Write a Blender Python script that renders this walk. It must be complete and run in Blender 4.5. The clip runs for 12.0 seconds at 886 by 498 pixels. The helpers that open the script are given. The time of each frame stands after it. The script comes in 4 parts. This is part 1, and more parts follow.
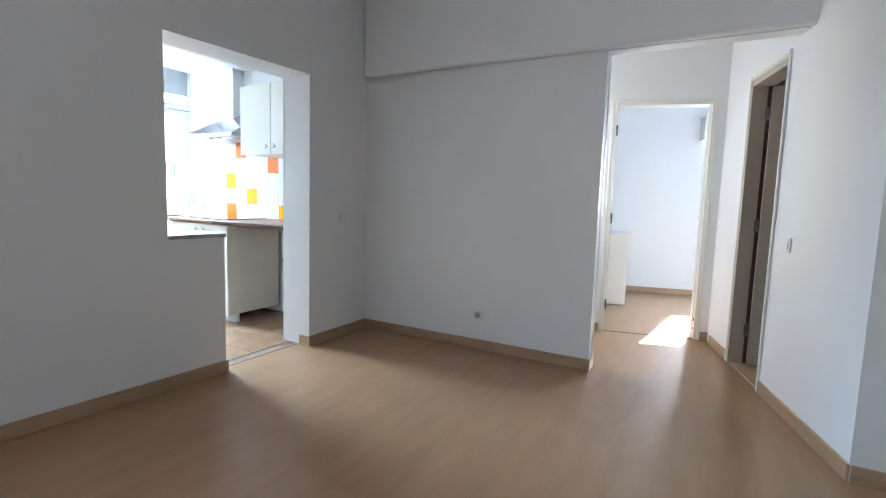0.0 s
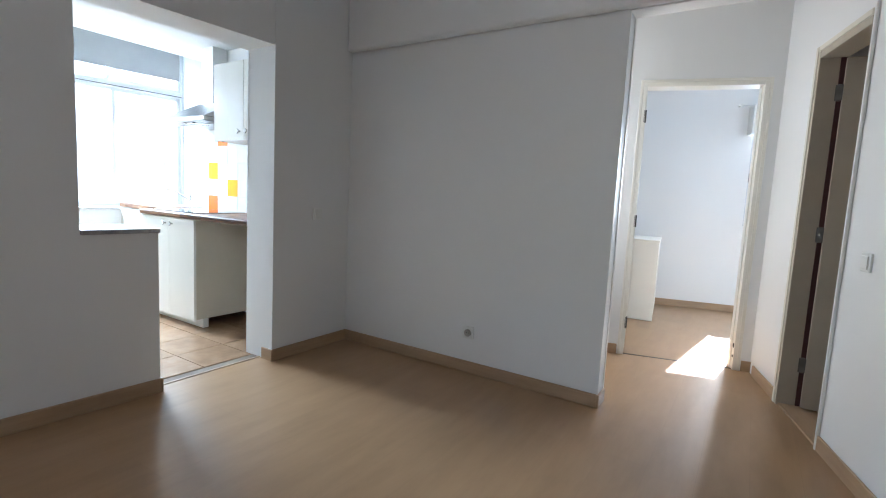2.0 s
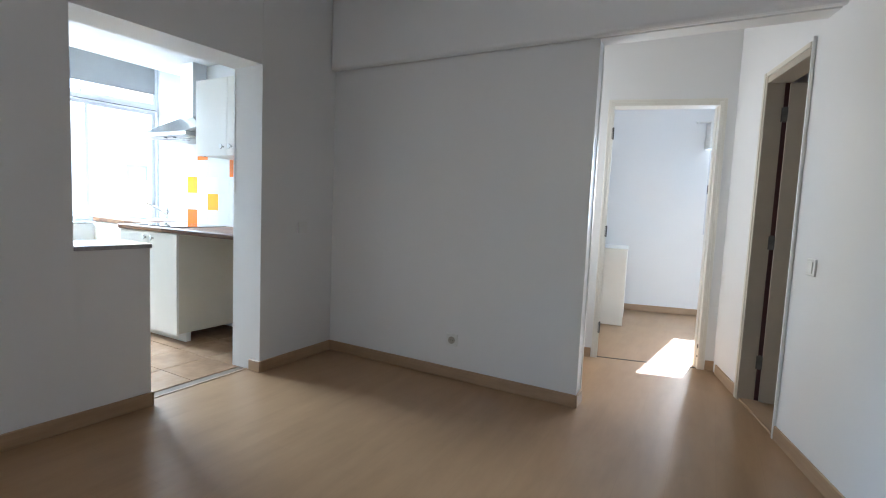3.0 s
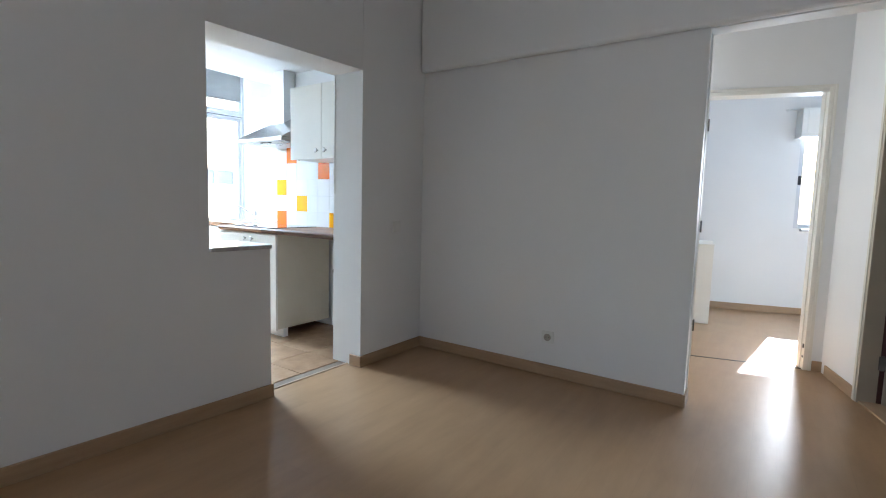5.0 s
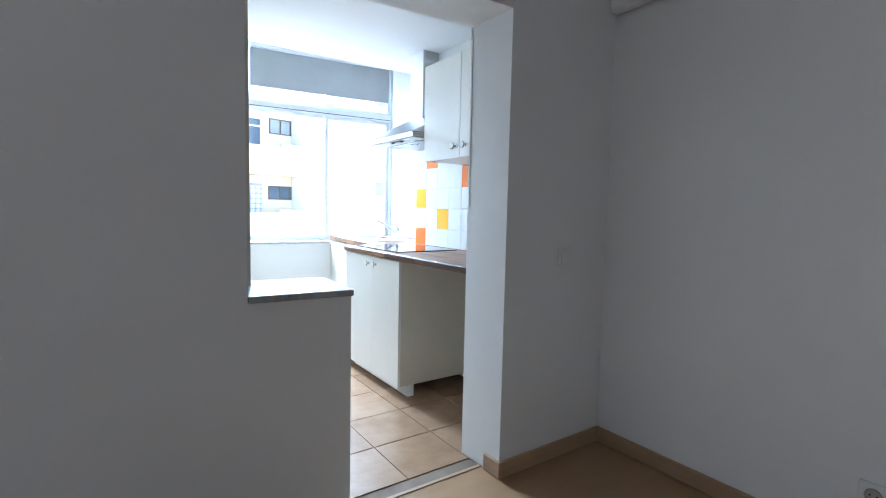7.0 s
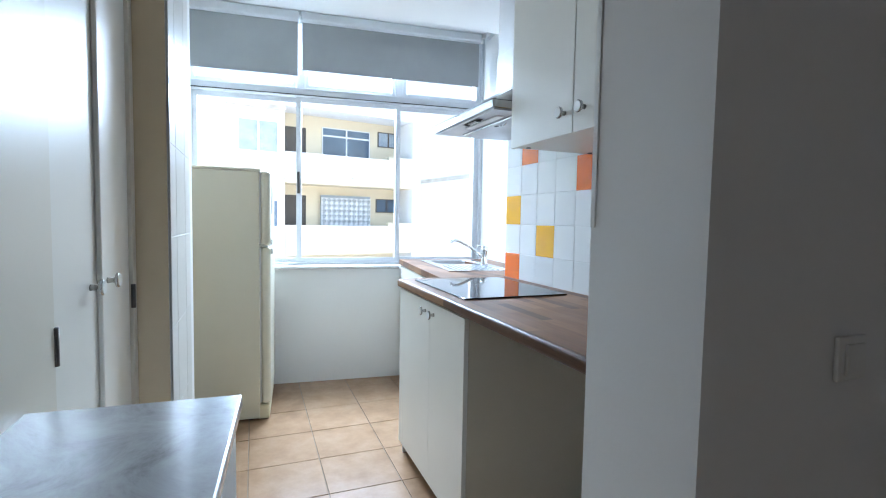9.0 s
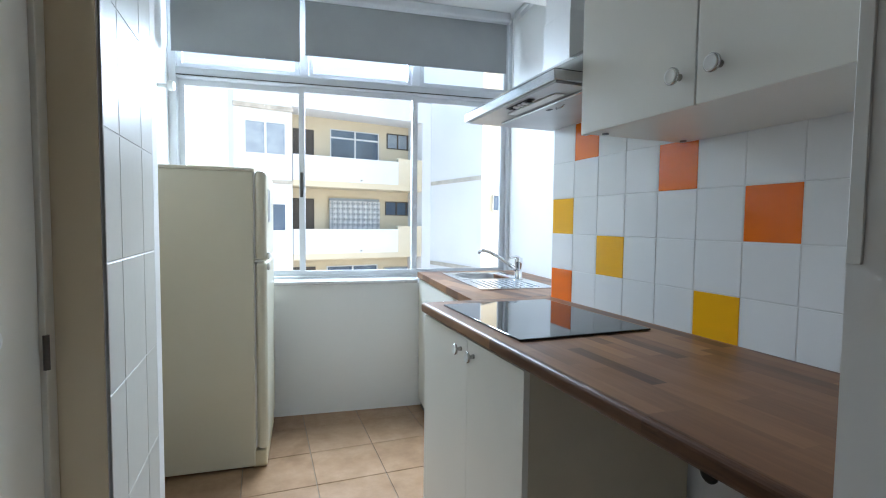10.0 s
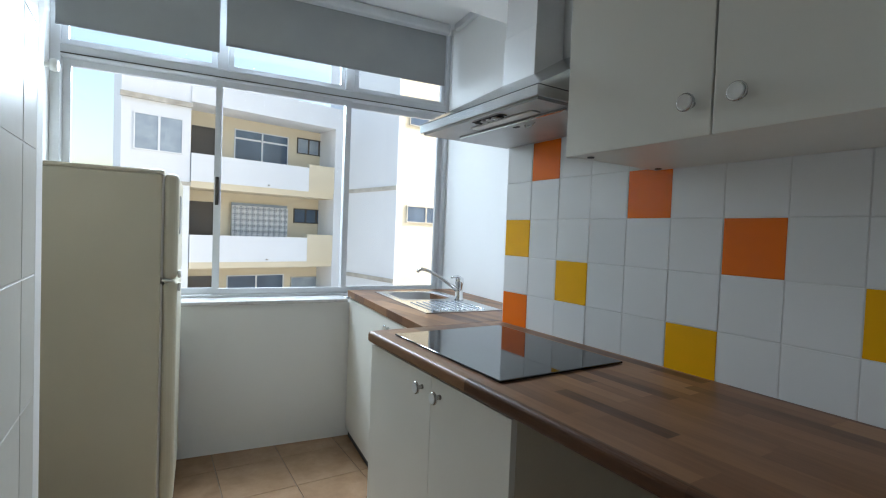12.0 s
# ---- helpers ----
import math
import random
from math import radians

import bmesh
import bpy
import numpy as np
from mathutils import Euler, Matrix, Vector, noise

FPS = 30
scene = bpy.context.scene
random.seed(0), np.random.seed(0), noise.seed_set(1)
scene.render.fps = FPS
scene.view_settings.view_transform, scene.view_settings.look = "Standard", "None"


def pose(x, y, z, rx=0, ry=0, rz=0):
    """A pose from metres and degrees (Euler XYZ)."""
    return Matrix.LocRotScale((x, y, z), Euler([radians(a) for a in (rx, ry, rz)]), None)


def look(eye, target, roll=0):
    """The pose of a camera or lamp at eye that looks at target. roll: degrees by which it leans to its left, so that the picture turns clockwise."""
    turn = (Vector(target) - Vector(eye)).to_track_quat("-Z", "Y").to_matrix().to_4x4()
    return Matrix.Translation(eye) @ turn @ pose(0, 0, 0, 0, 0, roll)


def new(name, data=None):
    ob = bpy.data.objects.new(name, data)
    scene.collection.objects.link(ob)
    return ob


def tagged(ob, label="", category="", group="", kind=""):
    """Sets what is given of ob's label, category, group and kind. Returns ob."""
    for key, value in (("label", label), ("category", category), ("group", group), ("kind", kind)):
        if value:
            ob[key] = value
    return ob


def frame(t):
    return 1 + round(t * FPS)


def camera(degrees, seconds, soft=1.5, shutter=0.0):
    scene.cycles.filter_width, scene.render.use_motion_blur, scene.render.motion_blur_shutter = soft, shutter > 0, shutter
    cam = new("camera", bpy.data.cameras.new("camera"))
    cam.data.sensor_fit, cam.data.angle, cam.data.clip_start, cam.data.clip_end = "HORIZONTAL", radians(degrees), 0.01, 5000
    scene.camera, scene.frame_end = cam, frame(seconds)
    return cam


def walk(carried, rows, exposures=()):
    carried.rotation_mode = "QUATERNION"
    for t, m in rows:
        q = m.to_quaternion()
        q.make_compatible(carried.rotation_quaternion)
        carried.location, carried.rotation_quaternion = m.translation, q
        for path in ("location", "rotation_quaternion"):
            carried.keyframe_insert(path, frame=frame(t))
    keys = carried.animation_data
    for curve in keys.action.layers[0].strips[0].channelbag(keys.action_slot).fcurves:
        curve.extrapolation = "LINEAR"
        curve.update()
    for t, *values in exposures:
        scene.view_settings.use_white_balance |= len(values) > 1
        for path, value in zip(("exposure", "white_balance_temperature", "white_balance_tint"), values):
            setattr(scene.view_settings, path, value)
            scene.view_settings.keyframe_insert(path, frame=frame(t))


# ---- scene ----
cam = camera(85.5, 12.0, soft=1.1)
PATH = [
    (0, (-3.299, -2.578, 1.139), (-1.556, -1.62, 0.933), 1.8),
    (0.5, (-3.133, -2.527, 1.146), (-1.4, -1.543, 0.976), 1.9),
    (1, (-2.934, -2.499, 1.133), (-1.303, -1.354, 0.963), 2.2),
    (1.5, (-2.742, -2.532, 1.141), (-1.107, -1.399, 0.933), 2.1),
    (2, (-2.652, -2.562, 1.127), (-0.978, -1.489, 0.911), 2.9),
    (2.5, (-2.664, -2.565, 1.134), (-0.951, -1.548, 0.955), 3.0),
    (2.7, (-2.712, -2.561, 1.138), (-0.968, -1.595, 0.974), 2.6),
    (4.3, (-3.114, -2.541, 1.157), (-1.417, -1.506, 0.939), 1.3),
    (4.5, (-3.115, -2.49, 1.151), (-1.43, -1.433, 0.947), 1.3),
    (5, (-3.023, -2.29, 1.144), (-1.383, -1.162, 0.955), 1.5),
    (5.5, (-2.833, -2.134, 1.144), (-1.303, -0.859, 0.959), 1.1),
    (6, (-2.547, -1.973, 1.159), (-1.106, -0.599, 0.972), 1.4),
    (6.5, (-2.324, -1.728, 1.153), (-0.966, -0.269, 0.994), 0.6),
    (7, (-2.047, -1.51, 1.17), (-0.908, 0.127, 1.01), 1.2),
    (7.5, (-1.813, -1.272, 1.185), (-0.74, 0.411, 1.054), 1.4),
    (7.7, (-1.735, -1.171, 1.183), (-0.692, 0.531, 1.069), 0.9),
    (9.3, (-1.277, -0.367, 1.207), (-0.564, 1.498, 1.09), 1.1),
    (9.5, (-1.272, -0.26, 1.214), (-0.534, 1.596, 1.11), 1.1),
    (10, (-1.235, -0.043, 1.228), (-0.532, 1.827, 1.117), 0.6),
    (10.5, (-1.17, 0.126, 1.225), (-0.505, 2.009, 1.111), 1.0),
    (11, (-1.165, 0.234, 1.224), (-0.361, 2.062, 1.12), 1.3),
    (11.5, (-1.252, 0.267, 1.249), (-0.269, 2.007, 1.174), 2.0),
    (12, (-1.318, 0.184, 1.263), (-0.274, 1.889, 1.202), 2.2),
]
EXPOSURES = [(0.0, 3.53, 5350, 10), (2.5, 3.2, 5500, 10), (5.0, 3.12, 5500, 10), (7.7, 2.81, 5150, 10), (9.3, 2.02, 5550, 10), (10.5, 1.4, 5900, 10), (12.0, 1.1, 6050, 10)]
walk(cam, [(t, look(eye, target, roll)) for t, eye, target, roll in PATH], EXPOSURES)

# ---- light of the day ----
world = bpy.data.worlds.new("sky")
scene.world = world
world.use_nodes = True
wnt = world.node_tree
sky = wnt.nodes.new("ShaderNodeTexSky")
sky.sky_type = "NISHITA"
sky.sun_disc = False
sky.dust_density = 3.0
sky.air_density = 1.5
SUN_EL = radians(35.7)
SUN_TO = Vector((math.cos(radians(-7.4)), math.sin(radians(-7.4)), math.tan(SUN_EL))).normalized()
sky.sun_elevation = SUN_EL
sky.sun_rotation = radians(97.4)
wnt.links.new(sky.outputs[0], wnt.nodes["Background"].inputs[0])
wnt.nodes["Background"].inputs[1].default_value = 0.15
sun = new("sun", bpy.data.lights.new("sun", "SUN"))
sun.data.energy = 4.2
sun.data.angle = radians(0.53)
sun.data.color = (1.0, 0.95, 0.87)
sun.matrix_world = look(SUN_TO * 30, (0, 0, 0))


def daylight_fill(name, eye, target, width, height, power, color, spread=180):
    """Area lamp standing in for daylight, set in or outside an opening."""
    lamp = new(name, bpy.data.lights.new(name, "AREA"))
    lamp.data.shape = "RECTANGLE"
    lamp.data.size, lamp.data.size_y = width, height
    lamp.data.energy = power
    lamp.data.color = color
    lamp.data.spread = radians(spread)
    lamp.matrix_world = look(eye, target)
    return lamp


SKYLIGHT = (0.77, 0.90, 1.0)
# Added lamp outside, above the window and tilted in, to brighten the kitchen.
daylight_fill("sky_kitchen_window", (-0.75, 3.70, 2.68), (-1.45, -0.2, 0.35), 1.35, 1.3, 51.0, SKYLIGHT, 108)
# Warm fill lamp in an unseen opening, added to light the living room.
daylight_fill("living_fill", (-4.45, 0.42, 1.5), (-4.45, -2.0, 1.4), 1.55, 1.2, 1.9, (1.0, 0.89, 0.77))
# Fill lamp behind a hidden opening, added to brighten the corridor.
daylight_fill("corridor_fill", (0.56, -0.98, 1.5), (0.56, -3.0, 1.3), 0.55, 1.15, 0.8, (1.0, 0.95, 0.86))
daylight_fill("sky_room_window", (3.855, -2.925, 1.55), (1.915, -3.425, 1.3), 0.78, 1.05, 7.5, (0.68, 0.85, 1.0))


# ---- materials ----
def mat(name, color, rough=0.5, metal=0.0, spec=0.5):
    m = bpy.data.materials.new(name)
    m.use_nodes = True
    b = m.node_tree.nodes["Principled BSDF"]
    b.inputs["Base Color"].default_value = (*color, 1)
    b.inputs["Roughness"].default_value = rough
    b.inputs["Metallic"].default_value = metal
    b.inputs["Specular IOR Level"].default_value = spec
    return m


def node(m, kind, **values):
    n = m.node_tree.nodes.new(kind)
    for key, value in values.items():
        n.inputs[key.replace("_", " ")].default_value = value
    return n


def join(m, a, b):
    m.node_tree.links.new(a, b)


def bsdf(m):
    return m.node_tree.nodes["Principled BSDF"]


def coords(m, scale=(1, 1, 1), rot=(0, 0, 0)):
    tc = m.node_tree.nodes.new("ShaderNodeTexCoord")
    mp = m.node_tree.nodes.new("ShaderNodeMapping")
    mp.inputs["Scale"].default_value = scale
    mp.inputs["Rotation"].default_value = rot
    join(m, tc.outputs["Object"], mp.inputs["Vector"])
    return mp.outputs["Vector"]


def ramp(m, fac, stops):
    r = m.node_tree.nodes.new("ShaderNodeValToRGB")
    while len(r.color_ramp.elements) < len(stops):
        r.color_ramp.elements.new(0.5)
    for e, (p, c) in zip(r.color_ramp.elements, stops):
        e.position = p
        e.color = (*c, 1)
    join(m, fac, r.inputs["Fac"])
    return r.outputs["Color"]


def noise_tex(m, vec, scale, detail=4.0, rough=0.55):
    n = node(m, "ShaderNodeTexNoise", Scale=scale, Detail=detail, Roughness=rough)
    join(m, vec, n.inputs["Vector"])
    return n.outputs["Fac"]


def bump(m, height, strength, distance=0.002):
    b = node(m, "ShaderNodeBump", Strength=strength, Distance=distance)
    join(m, height, b.inputs["Height"])
    join(m, b.outputs["Normal"], bsdf(m).inputs["Normal"])


def mottled(name, a, b, rough=0.5, scale=2.0, fine=60.0, strength=0.15, metal=0.0, distance=0.001, spec=0.5):
    """Paint or enamel: two close tones in large soft clouds, a fine relief, uneven gloss."""
    m = mat(name, a, rough, metal, spec)
    v = coords(m)
    big = noise_tex(m, v, scale, 5)
    join(m, ramp(m, big, [(0.3, a), (0.7, b)]), bsdf(m).inputs["Base Color"])
    small = noise_tex(m, v, fine, 3)
    bump(m, small, strength, distance)
    r = node(m, "ShaderNodeMapRange", To_Min=max(0.02, rough - 0.06), To_Max=min(1, rough + 0.08))
    join(m, noise_tex(m, v, scale * 4, 3), r.inputs["Value"])
    join(m, r.outputs["Result"], bsdf(m).inputs["Roughness"])
    return m


PAINT = mottled("wall_paint", (0.78, 0.78, 0.77), (0.82, 0.82, 0.81), 0.55, 0.8, 90, 0.25, distance=0.0015)
CEILING = mottled("ceiling_paint", (0.80, 0.80, 0.80), (0.84, 0.84, 0.83), 0.7, 0.8, 70, 0.25, distance=0.0015)
CREAM = mottled("cream_gloss_paint", (0.66, 0.62, 0.52), (0.71, 0.67, 0.57), 0.35, 3, 40, 0.12)
CASING = mottled("ivory_gloss_paint", (0.76, 0.735, 0.665), (0.80, 0.775, 0.705), 0.35, 3, 40, 0.12)
BEIGE = mottled("beige_gloss_paint", (0.58, 0.47, 0.30), (0.63, 0.52, 0.35), 0.4, 3, 40, 0.12)
DOORWOOD = mottled("taupe_painted_wood", (0.42, 0.37, 0.29), (0.48, 0.42, 0.33), 0.4, 4, 50, 0.15)
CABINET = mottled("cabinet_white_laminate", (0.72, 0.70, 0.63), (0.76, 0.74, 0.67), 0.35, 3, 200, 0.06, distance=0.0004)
# Cream laminate with the shade of the bay toned into its colour.
CARCASE = mottled("shade_toned_cream_laminate", (0.58, 0.52, 0.39), (0.63, 0.57, 0.44), 0.4, 3, 200, 0.06, distance=0.0004)
FRIDGE = mottled("aged_white_enamel", (0.62, 0.585, 0.455), (0.67, 0.635, 0.505), 0.32, 1.5, 120, 0.10, distance=0.0006)
PLASTIC = mottled("white_plastic", (0.76, 0.76, 0.73), (0.80, 0.80, 0.77), 0.35, 8, 200, 0.05)
IVORY = mottled("ivory_plastic", (0.70, 0.62, 0.42), (0.74, 0.66, 0.46), 0.45, 8, 200, 0.05)
WELL = mottled("brownish_plastic", (0.40, 0.36, 0.31), (0.46, 0.42, 0.36), 0.5, 8, 200, 0.05)
DARK = mat("dark_void_plastic", (0.02, 0.02, 0.02), 0.5)
ALU = mottled("white_lacquered_aluminium", (0.57, 0.58, 0.60), (0.63, 0.64, 0.66), 0.35, 6, 150, 0.06)
STEEL = mottled("brushed_steel", (0.47, 0.47, 0.47), (0.56, 0.56, 0.56), 0.18, 3, 250, 0.05, metal=1.0)
NICKEL = mottled("satin_nickel", (0.50, 0.49, 0.47), (0.56, 0.55, 0.53), 0.16, 20, 300, 0.05, metal=1.0)
FILTER = mottled("dull_brushed_steel", (0.36, 0.355, 0.35), (0.44, 0.435, 0.43), 0.40, 6, 260, 0.08, metal=0.75)
# Chimney steel, paler than STEEL to carry the bright kitchen it reflects.
HOODSTEEL = mottled("lightened_satin_steel", (0.66, 0.66, 0.66), (0.74, 0.74, 0.74), 0.48, 3, 250, 0.05, metal=1.0)
CHROME = mat("chrome", (0.82, 0.82, 0.83), 0.08, 1.0)
HINGE = mottled("worn_hinge_steel", (0.055, 0.05, 0.045), (0.10, 0.092, 0.08), 0.5, 20, 200, 0.1, metal=0.3)
MAROON = mat("maroon_rubber", (0.05, 0.012, 0.014), 0.6)
GROUT = mottled("grey_grout", (0.64, 0.63, 0.61), (0.72, 0.71, 0.69), 0.85, 8, 300, 0.4)
GROUT_FLOOR = mottled("brown_grout", (0.17, 0.12, 0.08), (0.24, 0.18, 0.12), 0.9, 8, 300, 0.4)
HOB = mat("black_ceramic_glass", (0.012, 0.012, 0.013), 0.04, 0.0, 0.6)


def blind_cloth():
    m = mat("grey_roller_cloth", (0.33, 0.34, 0.34), 0.8)
    v = coords(m, (900, 900, 900))
    w = node(m, "ShaderNodeTexWave", Scale=0.5, Distortion=0.3)
    join(m, v, w.inputs["Vector"])
    bump(m, w.outputs["Fac"], 0.2, 0.0004)
    v2 = coords(m)
    join(m, ramp(m, noise_tex(m, v2, 3, 3), [(0.3, (0.31, 0.32, 0.32)), (0.7, (0.35, 0.36, 0.36))]), bsdf(m).inputs["Base Color"])
    return m


def laminate():
    """Oak-look laminate boards along x, with faint long joints and figure."""
    m = mat("oak_laminate", (0.42, 0.29, 0.17), 0.3)
    v = coords(m)
    br = node(m, "ShaderNodeTexBrick", Scale=1.0, Mortar_Size=0.0006, Mortar_Smooth=0.2, Bias=0.0, Brick_Width=1.28, Row_Height=0.19)
    br.offset = 0.37
    join(m, v, br.inputs["Vector"])
    br.inputs["Color1"].default_value = (0.0, 0.0, 0.0, 1)
    br.inputs["Color2"].default_value = (1.0, 1.0, 1.0, 1)
    br.inputs["Mortar"].default_value = (0.5, 0.5, 0.5, 1)
    stretch = coords(m, (1.0, 4.5, 4.5))
    grain = noise_tex(m, stretch, 2.2, 8, 0.62)
    fine = noise_tex(m, coords(m, (3, 60, 60)), 3.0, 5, 0.6)
    mix = node(m, "ShaderNodeMath")
    mix.operation = "MULTIPLY_ADD"
    join(m, br.outputs["Color"], mix.inputs[0])
    mix.inputs[1].default_value = 0.12
    join(m, grain, mix.inputs[2])
    add = node(m, "ShaderNodeMath")
    add.operation = "MULTIPLY_ADD"
    join(m, fine, add.inputs[0])
    add.inputs[1].default_value = 0.06
    join(m, mix.outputs[0], add.inputs[2])
    col = ramp(m, add.outputs[0], [(0.25, (0.29, 0.174, 0.086)), (0.58, (0.355, 0.218, 0.111)), (0.9, (0.405, 0.254, 0.133))])
    dark = node(m, "ShaderNodeMix")
    dark.data_type = "RGBA"
    join(m, br.outputs["Fac"], dark.inputs["Factor"])
    join(m, col, dark.inputs[6])
    dark.inputs[7].default_value = (0.30, 0.185, 0.096, 1)
    spots = node(m, "ShaderNodeTexNoise", Scale=4.5, Detail=9.0, Roughness=0.75)
    join(m, v, spots.inputs["Vector"])
    marks = node(m, "ShaderNodeMapRange", From_Min=0.66, From_Max=0.78, To_Min=0.0, To_Max=0.7)
    join(m, spots.outputs["Fac"], marks.inputs["Value"])
    worn = node(m, "ShaderNodeMix")
    worn.data_type = "RGBA"
    join(m, marks.outputs["Result"], worn.inputs["Factor"])
    join(m, dark.outputs[2], worn.inputs[6])
    worn.inputs[7].default_value = (0.20, 0.135, 0.08, 1)
    join(m, worn.outputs[2], bsdf(m).inputs["Base Color"])
    r = node(m, "ShaderNodeMapRange", To_Min=0.285, To_Max=0.36)
    join(m, noise_tex(m, v, 5, 4), r.inputs["Value"])
    join(m, r.outputs["Result"], bsdf(m).inputs["Roughness"])
    bump(m, add.outputs[0], 0.06, 0.001)
    return m


def plank_wood(name, a, b, rough=0.42, axis=0):
    m = mat(name, a, rough)
    s = [14, 14, 14]
    s[axis] = 1.5
    g = noise_tex(m, coords(m, tuple(s)), 3, 7, 0.6)
    join(m, ramp(m, g, [(0.3, a), (0.7, b)]), bsdf(m).inputs["Base Color"])
    bump(m, g, 0.08, 0.0008)
    return m


def butcher_block(name, rot=0.0):
    """Walnut staves of uneven tone along y, as on a finger-jointed worktop."""
    m = mat(name, (0.2, 0.1, 0.06), 0.4, 0.0, 0.2)
    v = coords(m, (1, 1, 1), (0, 0, radians(90) + rot))
    br = node(m, "ShaderNodeTexBrick", Scale=1.0, Mortar_Size=0.0, Bias=0.0, Brick_Width=0.42, Row_Height=0.041)
    br.offset = 0.41
    br.offset_frequency = 3
    br.squash = 0.7
    br.squash_frequency = 2
    join(m, v, br.inputs["Vector"])
    br.inputs["Color1"].default_value = (0, 0, 0, 1)
    br.inputs["Color2"].default_value = (1, 1, 1, 1)
    grain = noise_tex(m, coords(m, (28, 2.2, 28), (0, 0, rot)), 3.2, 7, 0.65)
    k = node(m, "ShaderNodeMath")
    k.operation = "MULTIPLY_ADD"
    join(m, br.outputs["Color"], k.inputs[0])
    k.inputs[1].default_value = 0.70
    k2 = node(m, "ShaderNodeMath")
    k2.operation = "MULTIPLY"
    k2.inputs[1].default_value = 0.50
    join(m, grain, k2.inputs[0])
    join(m, k2.outputs[0], k.inputs[2])
    col = ramp(m, k.outputs[0], [(0.12, (0.040, 0.019, 0.010)), (0.35, (0.105, 0.048, 0.023)), (0.62, (0.172, 0.082, 0.038)), (0.95, (0.255, 0.135, 0.066))])
    join(m, col, bsdf(m).inputs["Base Color"])
    bump(m, grain, 0.08, 0.0006)
    r = node(m, "ShaderNodeMapRange", To_Min=0.33, To_Max=0.45)
    join(m, noise_tex(m, coords(m), 9, 4), r.inputs["Value"])
    join(m, r.outputs["Result"], bsdf(m).inputs["Roughness"])
    return m


def glazed(name, a, b, rough=0.12):
    """Glazed wall tile: each piece a slightly different tone."""
    m = mat(name, a, rough, 0.0, 0.27)
    info = m.node_tree.nodes.new("ShaderNodeObjectInfo")
    join(m, ramp(m, info.outputs["Random"], [(0.0, a), (1.0, b)]), bsdf(m).inputs["Base Color"])
    v = coords(m)
    bump(m, noise_tex(m, v, 22, 2), 0.10, 0.002)
    r = node(m, "ShaderNodeMapRange", To_Min=rough - 0.03, To_Max=rough + 0.10)
    join(m, noise_tex(m, v, 30, 4), r.inputs["Value"])
    join(m, r.outputs["Result"], bsdf(m).inputs["Roughness"])
    return m


def floor_tile():
    m = mat("sand_floor_tile", (0.45, 0.3, 0.18), 0.35)
    geo = m.node_tree.nodes.new("ShaderNodeNewGeometry")
    info = m.node_tree.nodes.new("ShaderNodeObjectInfo")
    n1 = node(m, "ShaderNodeTexNoise", Scale=7.0, Detail=6.0, Roughness=0.65)
    join(m, geo.outputs["Position"], n1.inputs["Vector"])
    k = node(m, "ShaderNodeMath")
    k.operation = "MULTIPLY_ADD"
    join(m, info.outputs["Random"], k.inputs[0])
    k.inputs[1].default_value = 0.18
    join(m, n1.outputs["Fac"], k.inputs[2])
    col = ramp(m, k.outputs[0], [(0.35, (0.255, 0.155, 0.087)), (0.6, (0.325, 0.202, 0.116)), (0.85, (0.39, 0.255, 0.155))])
    join(m, col, bsdf(m).inputs["Base Color"])
    bump(m, n1.outputs["Fac"], 0.15, 0.001)
    r = node(m, "ShaderNodeMapRange", To_Min=0.16, To_Max=0.25)
    join(m, n1.outputs["Fac"], r.inputs["Value"])
    join(m, r.outputs["Result"], bsdf(m).inputs["Roughness"])
    return m


def marble(name, dark, mid, light):
    m = mat(name, mid, 0.22)
    v = coords(m)
    n1 = node(m, "ShaderNodeTexNoise", Scale=5.0, Detail=8.0, Roughness=0.7, Distortion=1.6)
    join(m, v, n1.inputs["Vector"])
    col = ramp(m, n1.outputs["Fac"], [(0.3, dark), (0.48, mid), (0.7, light)])
    join(m, col, bsdf(m).inputs["Base Color"])
    return m


def clear_glass():
    """Window glass: clear, with the weak mirror of a pane."""
    m = bpy.data.materials.new("window_glass")
    m.use_nodes = True
    nt = m.node_tree
    nt.nodes.remove(nt.nodes["Principled BSDF"])
    tr = nt.nodes.new("ShaderNodeBsdfTransparent")
    gl = nt.nodes.new("ShaderNodeBsdfGlossy")
    gl.inputs["Roughness"].default_value = 0.02
    mx = nt.nodes.new("ShaderNodeMixShader")
    fr = nt.nodes.new("ShaderNodeFresnel")
    fr.inputs["IOR"].default_value = 1.35
    nt.links.new(fr.outputs[0], mx.inputs[0])
    nt.links.new(tr.outputs[0], mx.inputs[1])
    nt.links.new(gl.outputs[0], mx.inputs[2])
    nt.links.new(mx.outputs[0], nt.nodes["Material Output"].inputs["Surface"])
    return m


CLOTH = blind_cloth()
LAMINATE = laminate()
SKIRTING = plank_wood("beech_skirting", (0.36, 0.24, 0.14), (0.44, 0.30, 0.18))
BLOCK = butcher_block("walnut_block_worktop")
BLOCK_SINK = butcher_block("walnut_block_sink_worktop", radians(-6))
TILE_WHITE = glazed("white_glazed_tile", (0.72, 0.715, 0.70), (0.77, 0.765, 0.75))
TILE_ORANGE = glazed("orange_glazed_tile", (0.76, 0.145, 0.002), (0.80, 0.165, 0.004))
TILE_YELLOW = glazed("yellow_glazed_tile", (0.82, 0.40, 0.002), (0.86, 0.44, 0.004))
TILE_BIG = glazed("cream_white_wall_tile", (0.60, 0.59, 0.545), (0.65, 0.64, 0.595), 0.30)
TILE_FLOOR = floor_tile()
